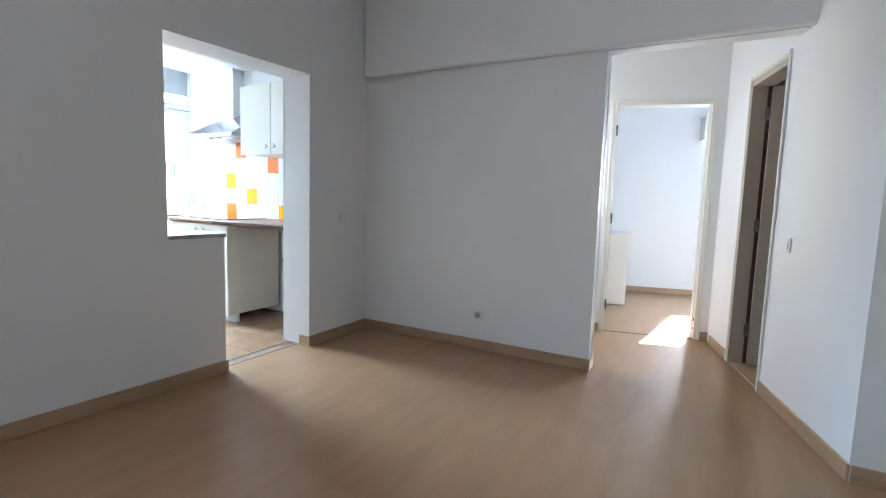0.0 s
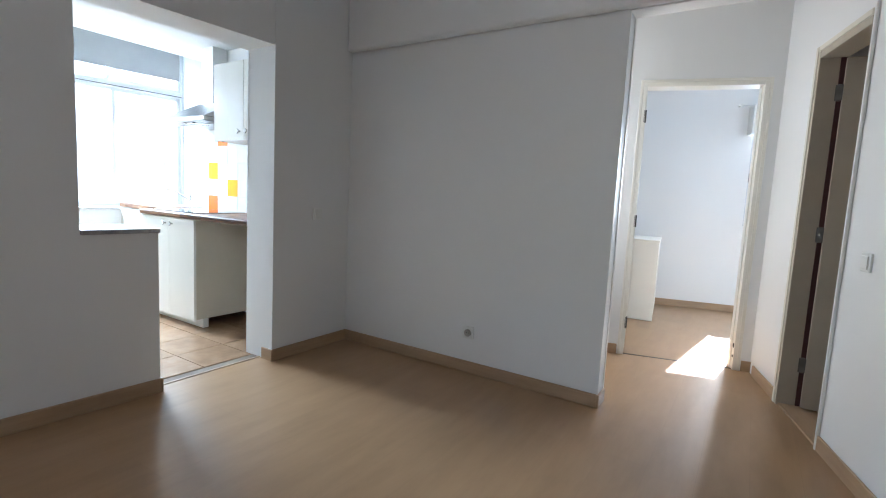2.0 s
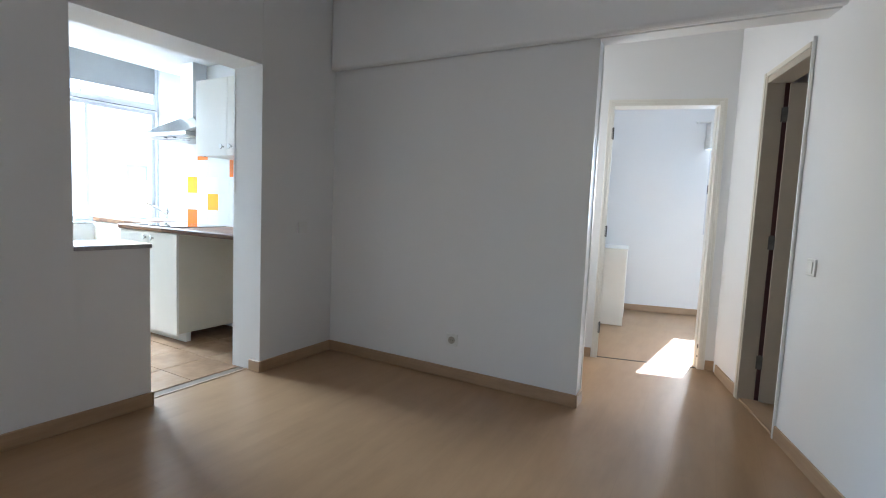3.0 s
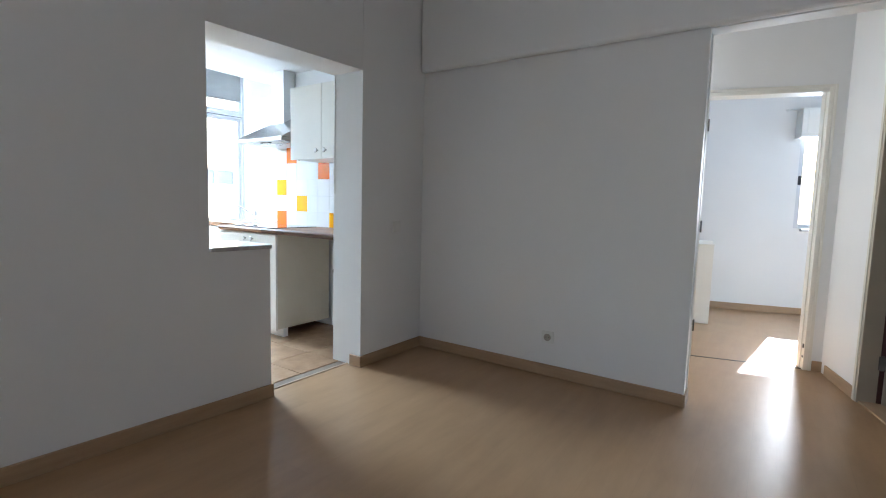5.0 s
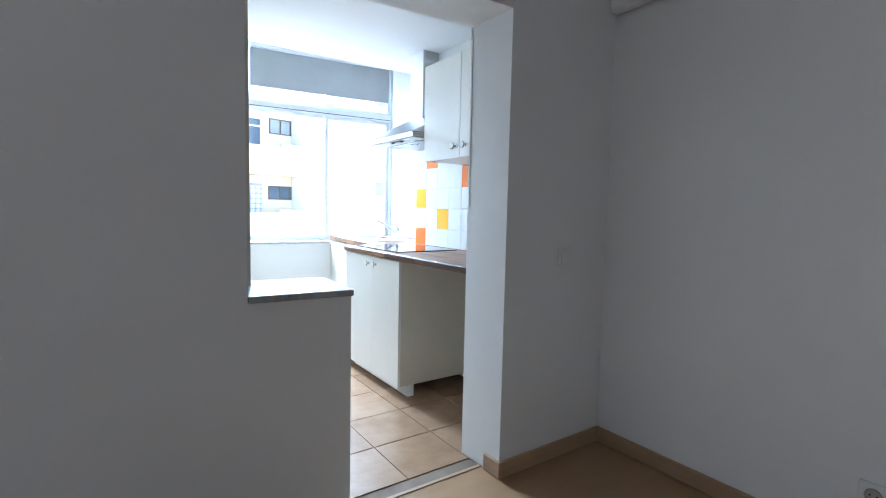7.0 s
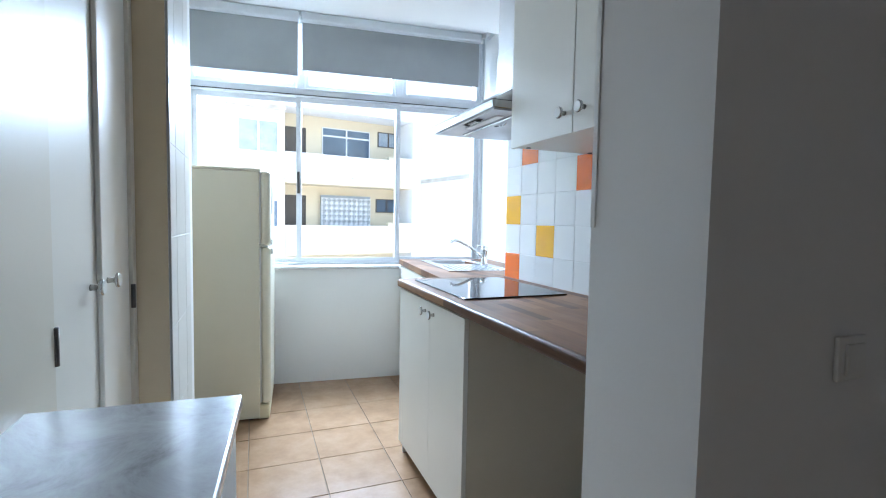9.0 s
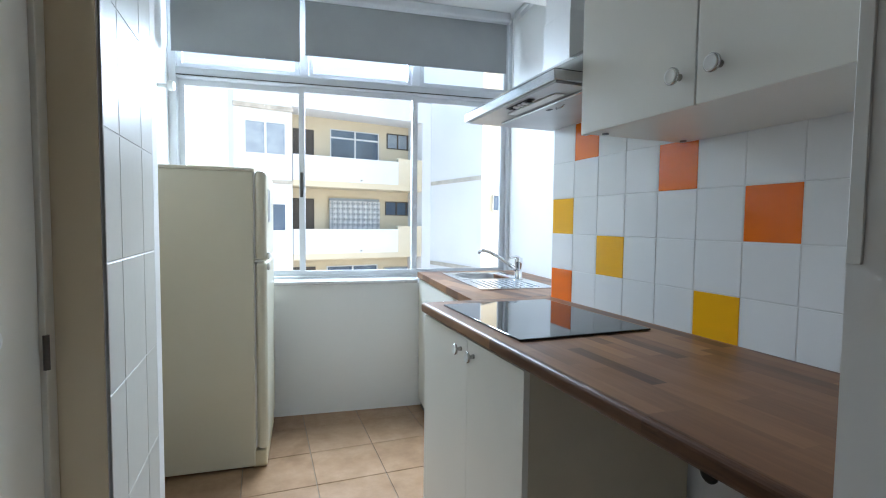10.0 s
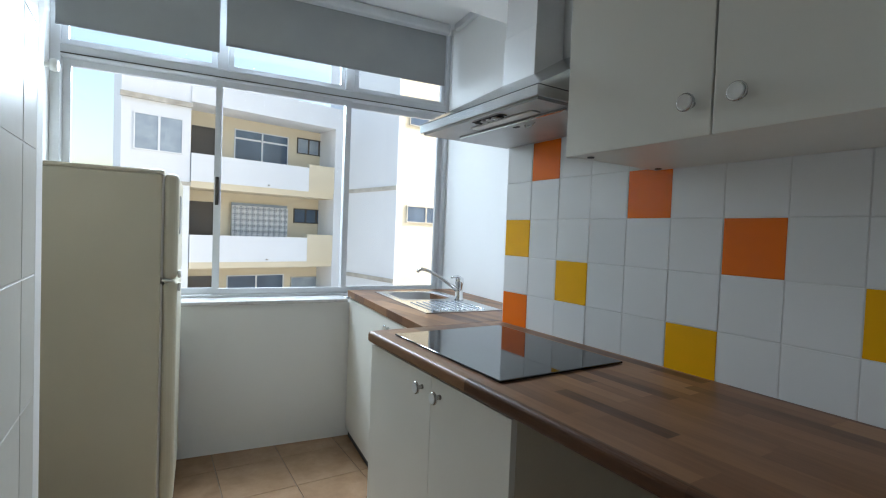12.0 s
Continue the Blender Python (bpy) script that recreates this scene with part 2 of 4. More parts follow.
MARBLE = marble("white_veined_marble", (0.42, 0.41, 0.40), (0.60, 0.59, 0.58), (0.70, 0.69, 0.68))
GREY_MARBLE = marble("grey_veined_marble", (0.22, 0.215, 0.21), (0.38, 0.375, 0.37), (0.50, 0.495, 0.49))
GLASS = clear_glass()
RENDER_WHITE = mottled("white_render", (0.74, 0.75, 0.76), (0.80, 0.81, 0.82), 0.85, 0.5, 12, 0.4, distance=0.01)
RENDER_CREAM = mottled("cream_render", (0.68, 0.59, 0.42), (0.74, 0.65, 0.48), 0.85, 0.5, 12, 0.4, distance=0.01)
STAINED = mottled("stained_concrete_edge", (0.34, 0.31, 0.26), (0.60, 0.56, 0.48), 0.9, 3, 20, 0.4, distance=0.01)
SHUTTER = mottled("brown_shutter", (0.05, 0.042, 0.035), (0.08, 0.065, 0.05), 0.5, 2, 20, 0.2)
BLUE_PANE = mottled("dark_blue_pane", (0.05, 0.08, 0.13), (0.10, 0.15, 0.22), 0.1, 1.2, 5, 0.05)
CURTAINED = mottled("curtained_pane", (0.25, 0.30, 0.36), (0.38, 0.43, 0.48), 0.15, 2.5, 5, 0.05)
# The yard is out of view; its tone is raised to bounce light upward.
GROUND = mottled("pale_yard_paving", (0.42, 0.40, 0.36), (0.50, 0.48, 0.44), 0.9, 0.4, 8, 0.3, distance=0.01)


# ---- mesh helpers ----
def box(bm, x0, x1, y0, y1, z0, z1, m=None):
    vs = [bm.verts.new(Vector(c) if m is None else m @ Vector(c)) for c in
          ((x0, y0, z0), (x1, y0, z0), (x1, y1, z0), (x0, y1, z0), (x0, y0, z1), (x1, y0, z1), (x1, y1, z1), (x0, y1, z1))]
    for f in ((3, 2, 1, 0), (4, 5, 6, 7), (0, 1, 5, 4), (1, 2, 6, 5), (2, 3, 7, 6), (3, 0, 4, 7)):
        bm.faces.new([vs[i] for i in f])
    return bm


def a_box(x0, x1, y0, y1, z0, z1, bevel=0.0, segments=2):
    bm = box(bmesh.new(), x0, x1, y0, y1, z0, z1)
    if bevel:
        bmesh.ops.bevel(bm, geom=bm.edges[:], offset=bevel, segments=segments, affect="EDGES", profile=0.5)
    return bm


def prism(points, z0, z1, bevel=0.0, top_only=False):
    """An upright slab over a plan outline given counter-clockwise."""
    bm = bmesh.new()
    lo = [bm.verts.new((x, y, z0)) for x, y in points]
    hi = [bm.verts.new((x, y, z1)) for x, y in points]
    bm.faces.new(lo[::-1])
    bm.faces.new(hi)
    n = len(points)
    for i in range(n):
        bm.faces.new((lo[i], lo[(i + 1) % n], hi[(i + 1) % n], hi[i]))
    if bevel:
        bmesh.ops.bevel(bm, geom=bm.edges[:], offset=bevel, segments=2, affect="EDGES", profile=0.5)
    return bm


def lathe(profile, segments=20, m=None):
    """A turned body round z from (radius, height) pairs."""
    bm = bmesh.new()
    rings = []
    for r, z in profile:
        rings.append([bm.verts.new((r * math.cos(a), r * math.sin(a), z)) for a in (2 * math.pi * i / segments for i in range(segments))])
    for a, b in zip(rings, rings[1:]):
        for i in range(segments):
            bm.faces.new((a[i], a[(i + 1) % segments], b[(i + 1) % segments], b[i]))
    bm.faces.new(rings[0][::-1])
    bm.faces.new(rings[-1])
    for f in bm.faces:
        f.smooth = len(f.verts) == 4
    if m is not None:
        bm.transform(m)
    return bm


def tube(points, radius, segments=12):
    """A round bar along a line of points."""
    bm = bmesh.new()
    pts = [Vector(p) for p in points]
    rings = []
    side = Vector((0, 0, 1))
    for i, p in enumerate(pts):
        d = (pts[min(i + 1, len(pts) - 1)] - pts[max(i - 1, 0)]).normalized()
        a = d.cross(side)
        if a.length < 0.05:
            a = d.cross(Vector((1, 0, 0)))
        a.normalize()
        b = d.cross(a)
        rr = radius[i] if isinstance(radius, (list, tuple)) else radius
        rings.append([bm.verts.new(p + rr * (math.cos(t) * a + math.sin(t) * b)) for t in (2 * math.pi * k / segments for k in range(segments))])
    for a, b in zip(rings, rings[1:]):
        for i in range(segments):
            f = bm.faces.new((a[i], a[(i + 1) % segments], b[(i + 1) % segments], b[i]))
            f.smooth = True
    bm.faces.new(rings[0][::-1])
    bm.faces.new(rings[-1])
    bmesh.ops.recalc_face_normals(bm, faces=bm.faces)
    return bm


def part(name, bm, material, parent=None, label=""):
    me = bpy.data.meshes.new(name)
    bm.to_mesh(me)
    bm.free()
    me.materials.append(material)
    ob = new(name, me)
    if parent is not None:
        ob.parent = parent
    return tagged(ob, label)


def thing(name, label, category, m=None, group="", kind=""):
    ob = new(name)
    ob.empty_display_size = 0.1
    if m is not None:
        ob.matrix_world = m
    return tagged(ob, label, category, group, kind)


def structure(name, bm, material, label="", category=""):
    return tagged(part(name, bm, material), label, category, "", "structure")


def pierced(length, height, thick, holes=(), z0=0.0):
    """A wall along x from 0 to length, y from 0 to thick, with holes (x0, x1, z0, z1) through it."""
    xs = sorted({0, length, *(h[0] for h in holes), *(h[1] for h in holes)})
    zs = sorted({z0, height, *(h[2] for h in holes), *(h[3] for h in holes)})
    xs = [x for x in xs if 0 <= x <= length]
    zs = [z for z in zs if z0 <= z <= height]
    nx, nz = len(xs) - 1, len(zs) - 1

    def solid(i, k):
        if not (0 <= i < nx and 0 <= k < nz):
            return False
        x, z = (xs[i] + xs[i + 1]) / 2, (zs[k] + zs[k + 1]) / 2
        return not any(a < x < b and c < z < d for a, b, c, d in holes)

    bm = bmesh.new()
    made = {}

    def v(i, j, k):
        if (i, j, k) not in made:
            made[i, j, k] = bm.verts.new((xs[i], thick * j, zs[k]))
        return made[i, j, k]

    for i in range(nx):
        for k in range(nz):
            if not solid(i, k):
                continue
            bm.faces.new((v(i, 0, k), v(i + 1, 0, k), v(i + 1, 0, k + 1), v(i, 0, k + 1)))
            bm.faces.new((v(i + 1, 1, k), v(i, 1, k), v(i, 1, k + 1), v(i + 1, 1, k + 1)))
            if not solid(i - 1, k):
                bm.faces.new((v(i, 1, k), v(i, 0, k), v(i, 0, k + 1), v(i, 1, k + 1)))
            if not solid(i + 1, k):
                bm.faces.new((v(i + 1, 0, k), v(i + 1, 1, k), v(i + 1, 1, k + 1), v(i + 1, 0, k + 1)))
            if not solid(i, k - 1):
                bm.faces.new((v(i, 1, k), v(i + 1, 1, k), v(i + 1, 0, k), v(i, 0, k)))
            if not solid(i, k + 1):
                bm.faces.new((v(i, 0, k + 1), v(i + 1, 0, k + 1), v(i + 1, 1, k + 1), v(i, 1, k + 1)))
    return bm


def wall(name, x, y, angle, length, height, thick, holes=(), material=None, z0=0.0, label="plain white painted wall"):
    ob = structure(name, pierced(length, height, thick, holes, z0), material or PAINT, label, "wall")
    ob.matrix_world = pose(x, y, 0, 0, 0, angle)
    return ob


# ---- plan: living room, corridor and small room ----
H = 2.85
WT = 0.272
floor = structure("floor", prism([(-5.7, -4.8), (4.3, -4.8), (4.3, 0.12), (-1.45, 0.12), (-1.45, 0.3), (-5.7, 0.4)], -0.12, 0.0), LAMINATE, "worn oak-look laminate floor with a satin sheen", "floor")
LEAN = Matrix.Translation((-0.672, 0, 0)) @ pose(0, 0, 0, 0, 0, -3.5) @ Matrix.Translation((0.672, 0, 0))   # this wall leans off the square
# The third hole is out of view, added for the living room fill lamp.
side = wall("wall_kitchen_side", 0, 0, 0, 5.026, H, WT,
            [(4.0, 4.342, 0.865, 2.0), (4.342, 5.026, 0.0, 2.0), (0.45, 2.05, 0.85, 2.15)], label="white painted wall with a hatch and passage to the kitchen")
side.matrix_world = LEAN @ Matrix.Translation((-5.7, 0, 0))
wall("wall_kitchen_corner", -0.672, 0, 0, 0.792, H, WT)
wall("wall_back", 0.12, -3.1, 90, 3.1, H, 0.12, [(0.0, 1.170, 0.0, 2.122)])
structure("beam", a_box(-0.066, 0.0, -3.1, 0.0, 2.122, H, 0.025, 3), PAINT, "shallow white plastered beam along the wall", "beam")
DA = 14.47
DX, DY = -0.763, -3.1855
wall("wall_diagonal", DX, DY, DA, 2.24, H, -0.12, [(1.016, 1.60, 0.0, 2.03)], label="white painted wall set at a slant, with a doorway")
wall("wall_south_jog", -0.663, -4.8, 90, 1.618, H, 0.10)
wall("wall_south", -5.7, -4.8, 0, 10.0, H, -0.1)
wall("wall_west", -5.68, -4.8, 90, 5.4, H, 0.1)
SQ = Matrix.Translation((1.21, -2.185, 0)) @ pose(0, 0, 0, 0, 0, DA) @ Matrix.Translation((-1.2, 2.18, 0))   # corridor end and small room stand square to the slanted wall


def turned(ob):
    ob.matrix_world = SQ @ ob.matrix_world
    return ob


turned(wall("wall_corridor_end", 1.32, -4.75, 90, 3.85, H, 0.12, [(2.18, 2.967, 0.0, 2.016)], label="white painted wall with a doorway"))
# Out of view; its opening is made up to let the fill lamp in.
wall("wall_corridor_north", 0.12, -1.1, 0, 0.86, H, 0.1, [(0.14, 0.72, 0.9, 2.1)], label="unseen white painted wall with an opening added for a fill lamp")
turned(wall("wall_room_far", 3.55, -4.75, 90, 3.85, H, 0.1, [(0.73, 1.70, 0.97, 2.12)], label="white painted wall with a sunlit window"))
turned(wall("wall_room_north", 1.32, -1.0, 0, 2.25, H, 0.1))
turned(wall("wall_room_south", 1.32, -4.6, 0, 2.25, H, -0.1))
ceil = structure("ceiling_living", a_box(-5.8, 4.4, -4.9, 0.7, H, H + 0.1), CEILING, "plain white ceiling", "ceiling")


def skirting(x0, y0, x1, y1, h=0.076, name="baseboard"):
    """A board along a wall's foot; the wall lies to the left of the way from start to end."""
    d = Vector((x1 - x0, y1 - y0, 0))
    bm = a_box(0, d.length, -0.013, 0.001, 0.0, h, 0.003, 1)
    ob = structure(name, bm, SKIRTING, "light brown wooden skirting board", "skirting")
    ob.matrix_world = pose(x0, y0, 0, 0, 0, math.degrees(math.atan2(d.y, d.x)))
    return ob


skirting(-5.7, 0, -1.358, 0).matrix_world = LEAN @ Matrix.Translation((-5.7, 0, 0))
skirting(-1.358, -0.012, -1.358, 0.095).matrix_world = LEAN @ pose(-1.358, -0.012, 0, 0, 0, 90)
skirting(-0.672, 0.095, -0.672, -0.012)
skirting(-0.672, 0, 0, 0)
skirting(0, 0, 0, -1.930)
skirting(-0.012, -1.930, 0.12, -1.930)
ca, sa = math.cos(radians(DA)), math.sin(radians(DA))


def on_diag(u, out=0.0):
    return (DX + u * ca - out * sa, DY + u * sa + out * ca)


skirting(*on_diag(1.0), *on_diag(0.0))
skirting(*on_diag(2.07), *on_diag(1.63))
turned(skirting(1.2, -1.0, 1.2, -1.76))
turned(skirting(1.2, -2.597, 1.2, -2.68))
skirting(DX, DY, DX, -4.8)
turned(skirting(3.45, -1.0, 3.45, -4.6))
turned(skirting(1.32, -1.0, 3.45, -1.0))

structure("trim_passage", a_box(-0.6755, -0.6722, 0.257, 0.2715, 1.19, 1.998, 0.001, 1), PLASTIC, "narrow white corner bead on the passage wall", "trim")
# plastic edge trim at the wall's free end
edge = structure("trim_edge", a_box(-0.004, 0.014, -1.9345, -1.9302, 0.078, 2.12, 0.0015, 1), PLASTIC, "white edge strip on a wall's corner", "trim")
edge2 = structure("trim_edge_rear", a_box(0.106, 0.124, -1.9345, -1.9302, 0.078, 2.12, 0.0015, 1), PLASTIC, "white edge strip on a wall's corner", "trim")


def hinge(parent, x, y, z, m=None):
    bm = lathe([(0.008, -0.045), (0.008, 0.045)], 10)
    box(bm, -0.017, 0.017, 0.006, 0.009, -0.042, 0.042)
    h = part("hinge", bm, HINGE, parent, "dark worn steel hinge")
    h.matrix_local = pose(x, y, z) if m is None else m
    return h


def lever(parent, x, y, z, side=1):
    """A lever handle on a round rose; it sticks out along y * side."""
    bm = lathe([(0.024, 0.0), (0.024, 0.008), (0.010, 0.010), (0.009, 0.045)], 16, Matrix.Rotation(radians(-90 * side), 4, "X"))
    h = part("door_handle", bm, CHROME, parent, "chrome lever handle")
    h.location = (x, y, z)
    g = part("grip", tube([(0, 0.045 * side, 0), (-0.03, 0.05 * side, 0), (-0.11, 0.05 * side, 0)], 0.008), CHROME, h)
    return h


# doorway to the small room
door_1 = thing("door_1", "cream painted door frame with its door open into the room", "door", SQ, kind="structure")
for y0, y1 in ((-1.810, -1.784), (-2.570, -2.545)):
    part("jamb", a_box(1.192, 1.335, y0, y1, 0.0, 2.015, 0.003), CASING, door_1)
part("head", a_box(1.192, 1.335, -2.545, -1.810, 1.987, 2.015, 0.003), CASING, door_1)
for y0, y1 in ((-1.7835, -1.765), (-2.592, -2.5705)):
    part("casing", a_box(1.191, 1.1995, y0, y1, 0.0, 2.036, 0.003), CASING, door_1)
part("casing", a_box(1.191, 1.1995, -2.5705, -1.7835, 2.0155, 2.036, 0.003), CASING, door_1)
for y0, y1 in ((-1.815, -1.8105), (-2.5445, -2.538)):
    part("stop", a_box(1.245, 1.285, y0, y1, 0.0, 1.9865, 0.001, 1), CASING, door_1)
leaf = part("leaf", a_box(0.0, 0.70, -0.038, 0.0, 0.008, 1.975, 0.003), CASING, door_1)
leaf.matrix_local = pose(1.342, -1.786, 0, 0, 0, 3.5)
for zz in (0.25, 1.02, 1.78):
    hinge(door_1, 1.200, -1.812, zz)
lever(leaf, 0.63, -0.038, 1.05, -1)
part("strike_plate", a_box(1.205, 1.225, -2.5448, -2.5405, 0.16, 0.19), HINGE, door_1, "small dark latch plate")
part("strike_plate", a_box(1.205, 1.222, -2.5448, -2.5405, 0.09, 0.105), HINGE, door_1, "small dark latch plate")
turned(structure("threshold_room", a_box(1.215, 1.232, -2.544, -1.811, 0.0, 0.003), SHUTTER, "thin dark joint strip in the doorway", "threshold"))

# doorway in the slanted wall, with its door swung inwards
door_2 = thing("door_2", "taupe painted door frame with its door swung into a dark room", "door", pose(DX, DY, 0, 0, 0, DA), kind="structure")
part("jamb", a_box(1.572, 1.599, -0.118, 0.012, 0.0, 2.03, 0.003), DOORWOOD, door_2)
part("seal", a_box(1.562, 1.5715, -0.116, -0.084, 0.0, 1.99, 0.002), MAROON, door_2, "dark red rubber seal")
part("jamb", a_box(1.017, 1.035, -0.118, 0.004, 0.0, 2.03, 0.003), DOORWOOD, door_2)
part("head", a_box(1.035, 1.572, -0.118, 0.010, 1.99, 2.03, 0.003), DOORWOOD, door_2)
part("casing", a_box(1.5995, 1.628, 0.0005, 0.016, 0.0, 2.06, 0.004), CREAM, door_2)
part("casing", a_box(1.035, 1.5995, 0.0005, 0.014, 2.0305, 2.06, 0.004), CREAM, door_2)
part("casing", a_box(1.000, 1.0165, 0.0005, 0.016, 0.0, 2.075, 0.004), PLASTIC, door_2)
leaf2 = part("leaf", a_box(-0.55, 0.0, -0.036, 0.0, 0.01, 1.985, 0.003), DOORWOOD, door_2)
leaf2.matrix_local = pose(1.545, -0.104, 0, 0, 0, 80)
for zz in (0.26, 1.02, 1.80):
    hinge(door_2, 0, 0, zz, pose(1.560, -0.092, zz, 0, 0, 62))
structure("threshold_bath", a_box(1.035, 1.572, -0.118, 0.0, 0.0, 0.012, 0.002), SKIRTING, "wooden threshold strip", "threshold").matrix_world = pose(DX, DY, 0, 0, 0, DA)


def socket(name, label, m, kind):
    s = thing(name, label, "socket" if kind == "socket" else "switch", m)
    part("plate", a_box(-0.041, 0.041, -0.010, 0.0, -0.041, 0.041, 0.004), PLASTIC, s)
    if kind == "socket":
        prof = [(0.024, 0.0), (0.024, 0.006), (0.019, 0.006), (0.019, 0.001), (0.018, 0.0005)]
        ring = lathe(prof, 20, Matrix.Translation((0, -0.010, 0)) @ Matrix.Rotation(radians(90), 4, "X"))
        part("well", ring, WELL, s, "brownish socket well")
        for dx in (-0.0095, 0.0095):
            part("pin_hole", lathe([(0.003, 0), (0.003, 0.0015)], 8, Matrix.Translation((dx, -0.0105, 0)) @ Matrix.Rotation(radians(90), 4, "X")), DARK, s)
    else:
        part("rocker", a_box(-0.026, 0.026, -0.015, -0.010, -0.028, 0.028, 0.002), PLASTIC, s)
    return s


socket("wall_socket", "white square wall socket low on the wall", pose(0, -1.09, 0.264, 0, 0, -90), "socket")
socket("light_switch", "white light switch on the wall beside the passage", pose(-0.311, 0, 0.964), "switch")
sx, sy = on_diag(0.80)
socket("light_switch", "white light switch on the slanted wall by the door", pose(sx, sy, 0.942, 0, 0, DA + 180), "switch")

# small room: window, shutter box, chest
win_room = thing("window_2", "white framed window with a box above and a sill", "window", SQ @ pose(0, -0.57, 0), kind="structure")
for y0, y1, z0, z1 in ((-3.45, -3.40, 0.97, 2.12), (-2.53, -2.48, 0.97, 2.12), (-3.40, -2.53, 2.07, 2.12), (-3.40, -2.53, 0.97, 1.02), (-3.26, -3.22, 1.02, 2.07)):
    part("window_frame", a_box(3.47, 3.52, y0, y1, z0, z1, 0.004), ALU, win_room)
part("window_sill", a_box(3.38, 3.545, -3.50, -2.54, 0.94, 0.97, 0.004), MARBLE, win_room)
for y0, y1 in ((-3.40, -3.26), (-3.22, -2.53)):
    pane = part("pane", a_box(3.493, 3.497, y0, y1, 1.02, 2.07), GLASS, win_room)
    pane.visible_shadow = False
part("latch", a_box(3.45, 3.47, -2.52, -2.49, 1.45, 1.55, 0.004), DARK, win_room, "black window latch")
shut = thing("shutter_box", "white roller shutter box above the window", "shutter box", SQ @ pose(0, -0.52, 0))
part("box_body", a_box(3.25, 3.449, -3.60, -2.47, 1.95, 2.25, 0.006), PLASTIC, shut)
part("lid", a_box(3.245, 3.2495, -3.58, -2.52, 1.97, 2.23, 0.002), PLASTIC, shut)
rod = thing("curtain_rod", "thin white curtain rod above the window", "curtain rod", SQ @ pose(0, -0.5, -0.26))
part("bar", tube([(3.30, -3.7, 2.50), (3.30, -2.38, 2.50)], 0.008), PLASTIC, rod)
part("finial", lathe([(0.004, 0), (0.014, 0.008), (0.014, 0.018), (0.005, 0.026)], 12, Matrix.Translation((3.30, -2.375, 2.50)) @ Matrix.Rotation(radians(-90), 4, "X")), PLASTIC, rod)
part("bracket", a_box(3.295, 3.449, -2.50, -2.485, 2.492, 2.508, 0.002), PLASTIC, rod)
chest = thing("low_cabinet", "low white laminate cabinet standing on the room's floor", "cabinet", pose(3.025, -1.742, 0, 0, 0, 97))
part("body", a_box(0.004, 0.42, 0.0, 0.602, 0.03, 0.79, 0.003), CABINET, chest)
part("side_panel", a_box(0.0, 0.424, 0.6025, 0.62, 0.004, 0.79, 0.002), CABINET, chest)
part("plinth", a_box(0.02, 0.40, 0.01, 0.60, 0.0, 0.0295), CARCASE, chest, "recessed base board")
part("top", a_box(-0.004, 0.428, -0.004, 0.626, 0.7905, 0.810, 0.003), CABINET, chest)

# ---- kitchen shell ----
SK = -6.0
P0 = Vector((-0.98, 3.2, 0))
BAL = pose(P0.x, P0.y, 0, 0, 0, SK)   # the glazed end stands at a slight slant


def bal(u, v):
    p = BAL @ Vector((u, v, 0))
    return (p.x, p.y)


structure("floor_kitchen", a_box(-2.3, 1.2, 0.12, 3.5, -0.12, -0.004), GROUT_FLOOR, "sand coloured tiled kitchen floor with dark joints", "floor")
structure("threshold_kitchen", a_box(-1.356, -0.667, 0.117, 0.136, -0.001, 0.004, 0.0015, 1), SKIRTING, "light metal-edged joint strip between laminate and tiles", "threshold")
wall("wall_kitchen_right", -0.019, WT, 0, 0.7, 2.75, 1.79 - WT)
wall("wall_kitchen_pillar", -1.80, 1.165, 0, 0.243, 2.75, 0.565, material=BEIGE, label="narrow cream pillar faced with tiles")
wall("wall_kitchen_left", -2.20, WT, 90, 0.91, 2.75, 0.1)
wl = wall("wall_balcony_left", 0, 0, 0, 0.12, 2.75, 1.75)
wl.matrix_world = BAL @ pose(-0.90, -1.75, 0)
wl2 = wall("wall_closet_end", -2.2, 1.165, 0, 0.4, 2.75, 0.1)
ws = wall("wall_sink_side", 0, 0, 0, 0.15, 2.75, 1.6)
ws.matrix_world = BAL @ pose(1.42, -1.45, 0)
low = wall("wall_below_window", 0, 0, 0, 2.46, 0.83, 0.30)
low.matrix_world = BAL @ pose(-0.90, -0.15, 0)
head = wall("wall_above_window", 0, 0, 0, 2.46, 2.75, 0.2, z0=2.665)
head.matrix_world = BAL @ pose(-0.90, -0.06, 0)
structure("ceiling_kitchen", a_box(-2.3, 0.68, WT, 2.10, 2.32, 2.74), CEILING, "plain white low kitchen ceiling", "ceiling")
structure("ceiling_balcony", prism([(-2.0, 2.102), (0.7, 2.102), bal(1.6, 0.16), bal(-0.95, 0.16)], 2.66, 2.74), CEILING, "plain white ceiling of the glazed balcony", "ceiling")
structure("trim_ceiling_rail", a_box(1.385, 1.419, -1.2, -0.13, 2.615, 2.6595, 0.004), ALU, "white rail under the ceiling", "trim").matrix_world = BAL
cap = structure("hatch_ledge", a_box(-1.698, -1.352, -0.014, 0.330, 0.8655, 0.888, 0.004), GREY_MARBLE, "grey veined marble ledge on the low hatch wall", "ledge")
cap.matrix_world = LEAN

# ---- glazed end: window, blinds ----
win = thing("window_1", "wide white aluminium window with sliding panes and fixed lights above", "window", BAL, kind="structure")
